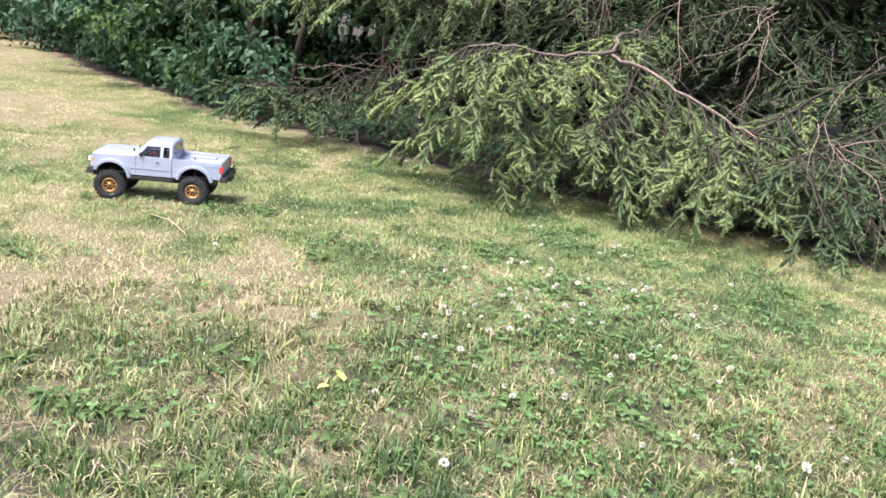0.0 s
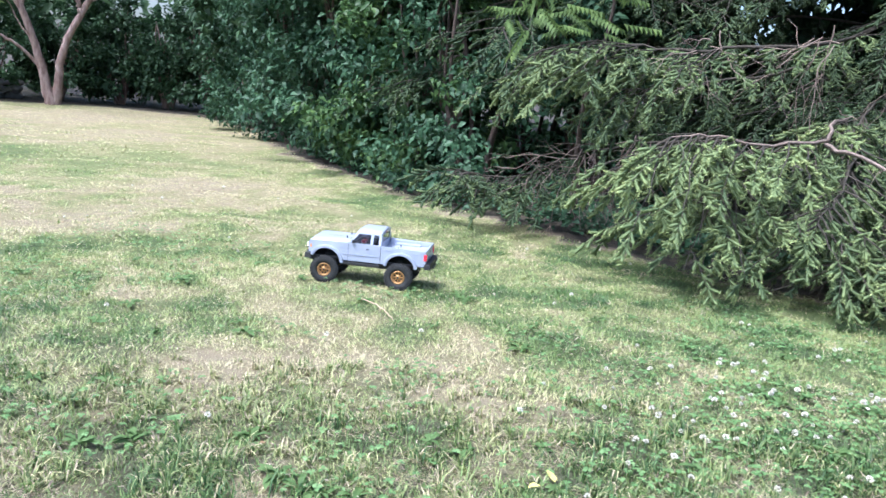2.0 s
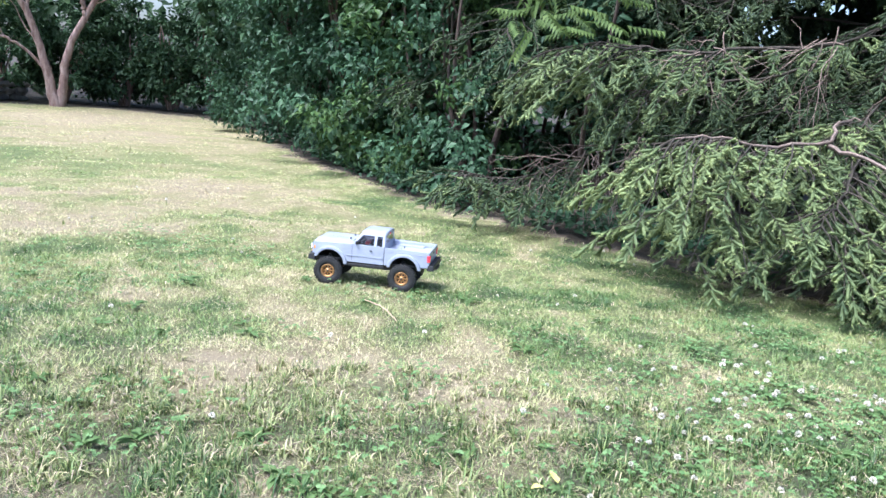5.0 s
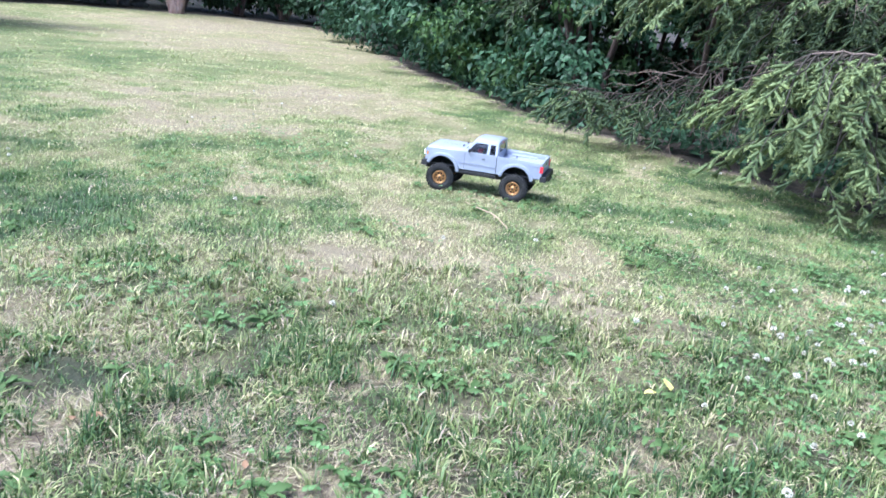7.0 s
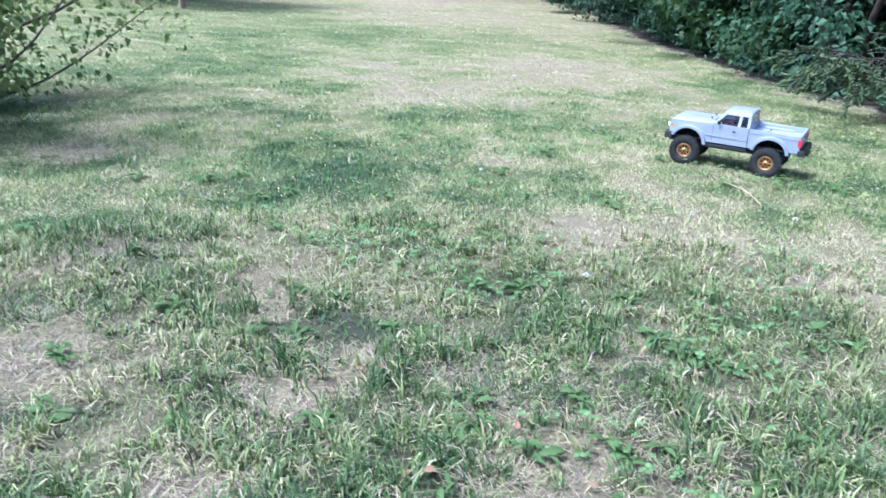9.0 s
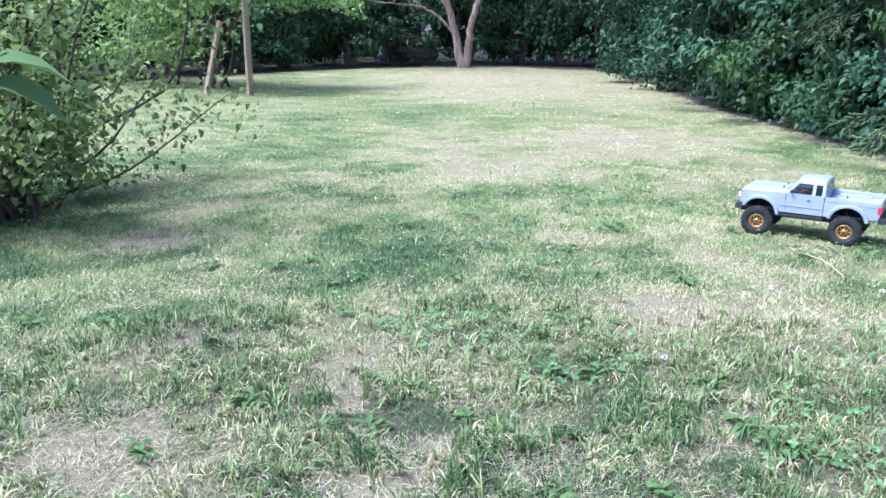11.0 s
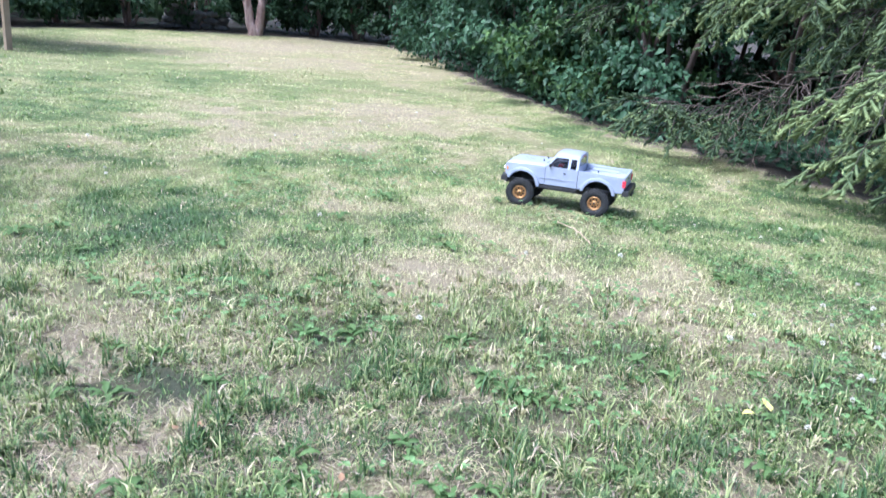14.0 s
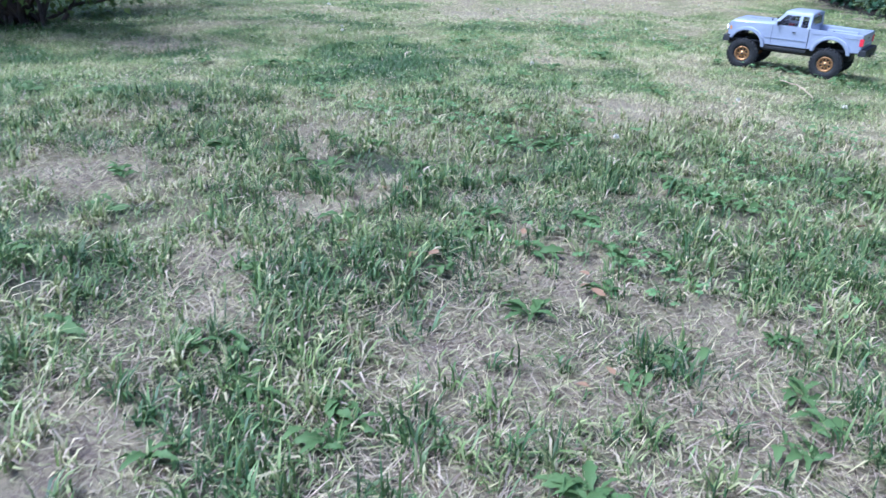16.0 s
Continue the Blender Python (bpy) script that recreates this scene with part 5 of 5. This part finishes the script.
def vine():
    top = holder("grape_vine", (-8.4, 5.9, 0))
    rng = np.random.default_rng(31)
    for k in range(6):
        path = wander((rng.uniform(-1.6, -0.5), rng.uniform(0.1, 0.4), -0.03), (rng.uniform(-1.2, 0.6), rng.uniform(-0.6, 0.5), rng.uniform(1.2, 1.9)), 0.022, 0.008, 10, 0.1, 0, rng)
        child("stem", smooth(quick_mesh("stem", *tube_arrays([path]), M_TRUNK)), top)
    arm = wander((-0.2, 0.2, 1.25), (1.0, 1.1, 1.02), 0.012, 0.004, 10, 0.06, 0, rng)
    child("runner", smooth(quick_mesh("runner", *tube_arrays([arm]), M_TRUNK)), top)
    n = 820
    p = np.stack([rng.uniform(-1.9, 0.75, n), rng.normal(0, 0.45, n), 1.25 + rng.normal(0.22, 0.26, n)], 1)
    p[:, 2] = np.maximum(p[:, 2], 1.08 + 0.12 * np.sin(p[:, 0] * 6) + rng.uniform(-0.08, 0.12, n))
    low = np.stack([rng.uniform(-2.4, -1.0, 260), rng.normal(-0.1, 0.4, 260), rng.uniform(0.35, 1.3, 260)], 1)
    run = arm[rng.integers(2, 10, 70), :3] + rng.normal(0, 0.06, (70, 3))
    p = np.concatenate([p, low, run])
    co, f = leaves_on(p, unit(rng.normal(0, 1, p.shape) + np.array([0.4, -0.6, 0.2])), 7, 0.085, rng, ratio=0.7)
    child("foliage", quick_mesh("foliage", co, f, M_VINE), top, kind="stuff")
    tagged(top, "bright green vine spreading over wooden posts", "vine")


vine()


def stone_heap():
    rng = np.random.default_rng(41)
    for i in range(16):
        bm = bmesh.new()
        bmesh.ops.create_icosphere(bm, subdivisions=2, radius=1)
        s = (rng.uniform(0.09, 0.17), rng.uniform(0.08, 0.14), rng.uniform(0.05, 0.08))
        for v in bm.verts:
            v.co = Vector((v.co.x * s[0], v.co.y * s[1], v.co.z * s[2])) * (1 + 0.25 * noise.noise(v.co * 1.7 + Vector((i * 3.1, 0, 0))))
        row, col = divmod(i, 5)
        me = bpy.data.meshes.new("stone")
        bm.to_mesh(me)
        bm.free()
        me.materials.append(M_STONE)
        ob = new("stone", me)
        ob.matrix_basis = pose(-10.75 + 0.13 * col + 0.06 * row, 11.0 + 0.2 * col, 0.05 + 0.11 * row, 0, 0, 40 + rng.uniform(-20, 20))
        tagged(ob, "rough grey field stone in a heap under the hedge", "stone", "stones of the heap")


stone_heap()


# ---------- bush near the worn grass ----------
def open_bush():
    top = holder("currant_bush", (-4.0, 1.38, 0))
    rng = np.random.default_rng(51)
    tips, outs = [], []
    for k in range(46):
        a = rng.uniform(0, 6.28)
        r = rng.uniform(0.45, 1.2)
        z = rng.uniform(0.3, 1.0) if k % 2 else rng.uniform(0.9, 1.6)
        path = wander((rng.normal(0, 0.07), rng.normal(0, 0.07), -0.03), (r * math.cos(a), r * math.sin(a), z), 0.011, 0.002, 12, 0.16, -0.1, rng)
        child("stem", smooth(quick_mesh("stem", *tube_arrays([path], 5), M_TRUNK)), top)
        for j in range(4, 12):
            for _ in range(4):
                tips.append(path[j, :3] + rng.normal(0, 0.05, 3)), outs.append(rng.normal(0, 1, 3) + (path[j, :3] - path[j - 1, :3]) * 10)
    co, f = leaves_on(np.array(tips), unit(np.array(outs)), 7, 0.042, rng, 0.14, ratio=0.75)
    co[:, 2] = np.maximum(co[:, 2], 0.02)
    child("foliage", quick_mesh("foliage", co, f, M_CURRANT), top, kind="stuff")
    bm = bmesh.new()
    for i in range(7):
        v = [bm.verts.new(p) for p in ((0, 0, 0), (0.012, -0.006, 0.006), (0.022, 0, 0.008), (0.012, 0.006, 0.006))]
        bm.faces.new(v)
        bmesh.ops.rotate(bm, verts=v, matrix=Matrix.Rotation(i * 0.9, 3, 'Z'))
    bmesh.ops.translate(bm, verts=bm.verts, vec=(0.55, 0.35, 0.78))
    part("blossom", bm, plain("mauve_petals", (0.45, 0.42, 0.75), 0.6), top, "small mauve blossom")
    tagged(top, "open bush with thin dark stems and small green leaves", "bush")


open_bush()


def broad_plant():
    """A tall plant with a few very broad leaves."""
    top = holder("broad_leaved_plant", (-2.69, 0.37, 0))
    rng = np.random.default_rng(52)
    child("stem", smooth(quick_mesh("stem", *tube_arrays([wander((0, 0, -0.02), (0.33, 0.34, 0.74), 0.011, 0.004, 8, 0.03, 0, rng)]), M_WEED)), top)
    for k, (d, z, ln) in enumerate((((0.5, 0.85, -0.3), 0.70, 0.20), ((0.35, 1.0, 0.0), 0.745, 0.2), ((-0.8, 0.3, 0.1), 0.74, 0.16), ((0.5, -0.7, 0.1), 0.72, 0.15))):
        co, f = leaf_arrays(np.array([[0.33, 0.34, z]]), np.array([d]), np.array([[0.1, -0.2, 1.0]]), np.array([ln]), np.array([ln * 0.8]), 0.12, 0.3)
        child("leaf", quick_mesh("leaf", co, f, M_WEED), top)
    tagged(top, "tall plant with a few broad bright green leaves", "plant")


broad_plant()


# ---------- small things on the lawn ----------
def stick():
    rng = np.random.default_rng(3)
    p = np.array([(-1.07, 2.93, 0.018, 0.0022), (-1.0, 2.87, 0.022, 0.003), (-0.92, 2.80, 0.024, 0.0035), (-0.86, 2.74, 0.022, 0.0035), (-0.82, 2.68, 0.014, 0.003)])
    s = np.linspace(0, 4, 17)
    fine = np.stack([np.interp(s, np.arange(5), p[:, i]) for i in range(4)], 1)
    fine[:, 3] *= 0.68
    fine[:, :3] += rng.normal(0, 0.0022, (17, 3))
    ob = new("stick", smooth(quick_mesh("stick", *tube_arrays([fine, wander((-0.9, 2.785, 0.024), (-0.885, 2.73, 0.02), 0.002, 0.001, 4)], 6), M_STICK)))
    tagged(ob, "thin pale dry stick lying in the grass", "stick")


stick()


def weed(seed, n, ln):
    """A rosette of broad lobed leaves lying on the grass."""
    rng = np.random.default_rng(seed)
    top = holder("broadleaf_weed")
    for k in range(n):
        a = 2 * math.pi * k / n + rng.uniform(-0.6, 0.6)
        L = ln * rng.uniform(0.4, 1.25)
        W = L * rng.uniform(0.22, 0.36)
        rise = rng.uniform(0.1, 1.1)
        bm = bmesh.new()
        left, mid, right = [], [], []
        for i in range(8):
            s = i / 7
            r = L * s
            z = 0.004 + rise * L * (s - 0.85 * s * s)
            half = W * 0.5 * math.sin(math.pi * min(1, 0.06 + s * 0.97)) ** 0.8 * (0.7 + 0.6 * s) * (1 + 0.25 * (-1) ** i)
            mid.append(bm.verts.new((r, 0, z)))
            left.append(bm.verts.new((r - 0.1 * half, half, z + half * 0.35)))
            right.append(bm.verts.new((r - 0.1 * half, -half, z + half * 0.35)))
        for i in range(7):
            bm.faces.new((mid[i], mid[i + 1], left[i + 1], left[i]))
            bm.faces.new((right[i], right[i + 1], mid[i + 1], mid[i]))
        bm.transform(Matrix.Translation((rng.normal(0, 0.008), rng.normal(0, 0.008), 0)) @ Matrix.Rotation(a, 4, 'Z') @ Matrix.Rotation(rng.normal(0, 0.35), 4, 'X'))
        for f in bm.faces:
            f.smooth = True
        part("leaf", bm, M_WEED, top)
    return tagged(top, "low rosette of broad green weed leaves in the grass", "weed", "weeds in the lawn")


WEEDS = [weed(600, 12, 0.055), weed(601, 14, 0.045), weed(602, 11, 0.06), weed(603, 13, 0.038)]
SPOTS = [(-0.61, 1.45), (0.2, 1.82), (0.29, 1.63), (0.42, 1.61), (0.58, 1.53), (0.51, 1.62), (-0.87, 1.64), (1.45, 2.65), (1.74, 3.3), (1.85, 3.25), (1.46, 3.55), (-0.78, 1.15), (-0.61, 1.45), (-0.61, 1.02), (0.02, 1.13), (-0.28, 0.95), (-1.16, 1.16), (-0.87, 0.88), (-0.58, 0.88), (-0.6, 0.36), (-0.39, 0.68), (-0.28, 0.93), (-0.66, 1.46), (-0.88, 0.31), (-1.67, 0.63), (-0.73, 0.32), (-0.33, 0.46), (-0.71, 0.14), (-0.18, 0.7), (-0.39, 1.08), (-1.64, 0.9), (-1.41, 1.16), (-0.87, 1.6), (-1.87, 1.43), (-0.73, 1.47), (-1.2, 1.15), (-1.41, 1.78), (-2.58, 1.44), (-0.84, 0.93), (-0.76, 1.11), (-1.47, 0.48)]
rw = np.random.default_rng(9)
extra = [(x, y) for x, y in zip(np.concatenate([rw.uniform(-2.6, 1.4, 130), rw.uniform(-1.6, 0.2, 90)]), np.concatenate([rw.uniform(0.2, 3.2, 130), rw.uniform(0.1, 1.5, 90)])) if inside(np.array([x]), np.array([y]))[0] and dry_and_shade(np.array([x]), np.array([y]))[0] < 0.55][:125]
for k, (x, y) in enumerate(SPOTS + extra):
    s = rw.uniform(0.6, 1.0)
    place = pose(x + rw.uniform(-0.02, 0.02), y + rw.uniform(-0.02, 0.02), float(height(np.array([x]), np.array([y]))[0]) + 0.006, 0, 0, rw.uniform(0, 360))
    if k < 4:
        WEEDS[k].matrix_basis = place
    else:
        copy_thing(WEEDS[k % 4], place @ Matrix.Scale(s, 4)).scale = (s, s, s)


def clover_leaves():
    rng = np.random.default_rng(19)
    n = 26000
    x, y = rng.uniform(-2.6, 1.7, n), rng.uniform(0.9, 3.6, n)
    want = np.exp(-(((x - 0.55) / 0.75) ** 2 + ((y - 2.1) / 0.75) ** 2)) * 0.42 + 0.22 * (lattice(x, y, 0.3, 33) > 0.62)
    k = (rng.uniform(0, 1, n) < want) & inside(x, y)
    x, y = x[k], y[k]
    n = len(x)
    z = height(x, y) + rng.uniform(0.012, 0.034, n)
    a = rng.uniform(0, 6.28, n)
    cos, faces, off = [], [], 0
    size = rng.uniform(0.008, 0.014, n)
    for j in range(3):
        b = a + j * 2.094
        ax = np.stack([np.cos(b), np.sin(b), rng.uniform(-0.2, 0.25, n)], 1)
        co, f = leaf_arrays(np.stack([x, y, z], 1), ax, np.tile([0, 0, 1.0], (n, 1)) + rng.normal(0, 0.2, (n, 3)), size, size * 0.95, 0.12, 0.1, fine=1)
        cos.append(co)
        faces += [q + off for q in f]
        off += len(co)
    tagged(new("clover", quick_mesh("clover", np.concatenate(cos), faces, M_CLOVER)), "patches of low green clover leaves among the grass", "clover", kind="stuff")


clover_leaves()


def clover_flower():
    top = holder("clover_flower")
    rng = np.random.default_rng(70)
    part("stem", rod((0, 0, 0), (0.004, 0, 0.035), 0.0009, 5), M_CLOVER, top)
    n = 70
    u, th = rng.uniform(-0.4, 1, n), rng.uniform(0, 6.28, n)
    r = np.sqrt(1 - u * u)
    d = np.stack([r * np.cos(th), r * np.sin(th), u], 1)
    co, f = leaf_arrays(np.array([0.004, 0, 0.037]) + d * 0.003, d, np.tile([0.3, 0.2, 1.0], (n, 1)), np.full(n, 0.0065), np.full(n, 0.0035), 0.3, -0.2, fine=1)
    child("flower_head", quick_mesh("flower_head", co, f, M_PETAL), top, "round white flower head")
    return tagged(top, "white clover flower standing in the grass", "flower", "clover flowers")


BLOOMS = [(0.25, 2.31), (0.29, 2.25), (0.34, 2.13), (0.15, 2.15), (0.17, 2.17), (0.2, 2.14), (0.06, 1.91), (0.02, 1.79), (0.85, 1.44), (0.68, 1.44), (0.73, 1.42), (0.83, 1.44), (0.93, 1.48), (0.55, 1.93), (0.47, 2.43), (0.47, 2.9), (0.78, 2.57), (0.58, 2.54), (0.34, 2.34), (0.55, 2.16), (-0.2, 3.33), (-0.53, 3.22), (0.8, 1.85), (-1.0, 1.66), (-0.02, 2.29), (0.3, 2.39), (0.45, 2.44), (0.31, 2.21), (0.17, 2.19), (0.22, 1.99), (0.41, 2.1), (0.52, 2.24), (-0.27, 3.18), (-0.97, 2.39), (-0.68, 2.57), (0.76, 3.02)]
flower = clover_flower()
rb = np.random.default_rng(71)
more = [(float(x), float(y)) for x, y in zip(rb.normal(0.5, 0.4, 75), rb.normal(2.25, 0.42, 75)) if y > 1.2]
more += [(float(x), float(y)) for x, y in zip(rb.uniform(-3.5, 1.0, 25), rb.uniform(1.8, 6.0, 25)) if inside(np.array([x]), np.array([y]))[0] and abs(x + 1.08) > 0.4]
for k, (x, y) in enumerate(BLOOMS + more):
    s = rb.uniform(0.7, 1.15)
    place = pose(x, y, float(height(np.array([x]), np.array([y]))[0]) - 0.002, rb.uniform(-18, 18), rb.uniform(-18, 18), rb.uniform(0, 360))
    if k == 0:
        flower.matrix_basis = place
    else:
        copy_thing(flower, place).scale = (s, s, s)


def fallen_leaf(x, y, size, material, label, seed):
    rng = np.random.default_rng(seed)
    a = rng.uniform(0, 6.28)
    co, f = leaf_arrays(np.zeros((1, 3)), np.array([[math.cos(a), math.sin(a), 0.15]]), np.array([[rng.normal(0, 0.3), rng.normal(0, 0.3), 1.0]]), np.array([size]), np.array([size * 0.6]), 0.15, rng.uniform(-0.15, 0.15))
    ob = new("fallen_leaf", quick_mesh("fallen_leaf", co, f, material))
    ob.matrix_basis = pose(x, y, float(height(np.array([x]), np.array([y]))[0]) + 0.016)
    tagged(ob, label, "leaf", "fallen leaves")


FALLEN = [(-0.79, 0.96), (-0.99, 0.67), (-0.85, 0.76), (-0.61, 0.91), (-1.14, 0.94), (-1.12, 0.96), (-0.42, 0.67), (-0.59, 0.88), (-0.04, 4.32), (-0.82, 1.61), (-3.34, 2.59), (-2.81, 3.49), (-0.43, 0.62), (-0.86, 0.72), (-0.55, 0.86), (1.4, 3.02), (-0.5, 2.32), (-0.35, 1.5)]
for k, (x, y) in enumerate(FALLEN):
    fallen_leaf(x, y, 0.02 + 0.004 * (k % 3), M_DEADLEAF, "curled brown dead leaf lying on the lawn", 800 + k)
fallen_leaf(-0.14, 1.65, 0.045, M_YELLOW, "pale yellow fallen leaf in the grass", 830)
fallen_leaf(-0.17, 1.63, 0.035, M_YELLOW, "pale yellow fallen leaf in the grass", 831)
fallen_leaf(-3.41, 7.67, 0.06, M_PETAL, "pale scrap lying at the lawn's edge", 832)
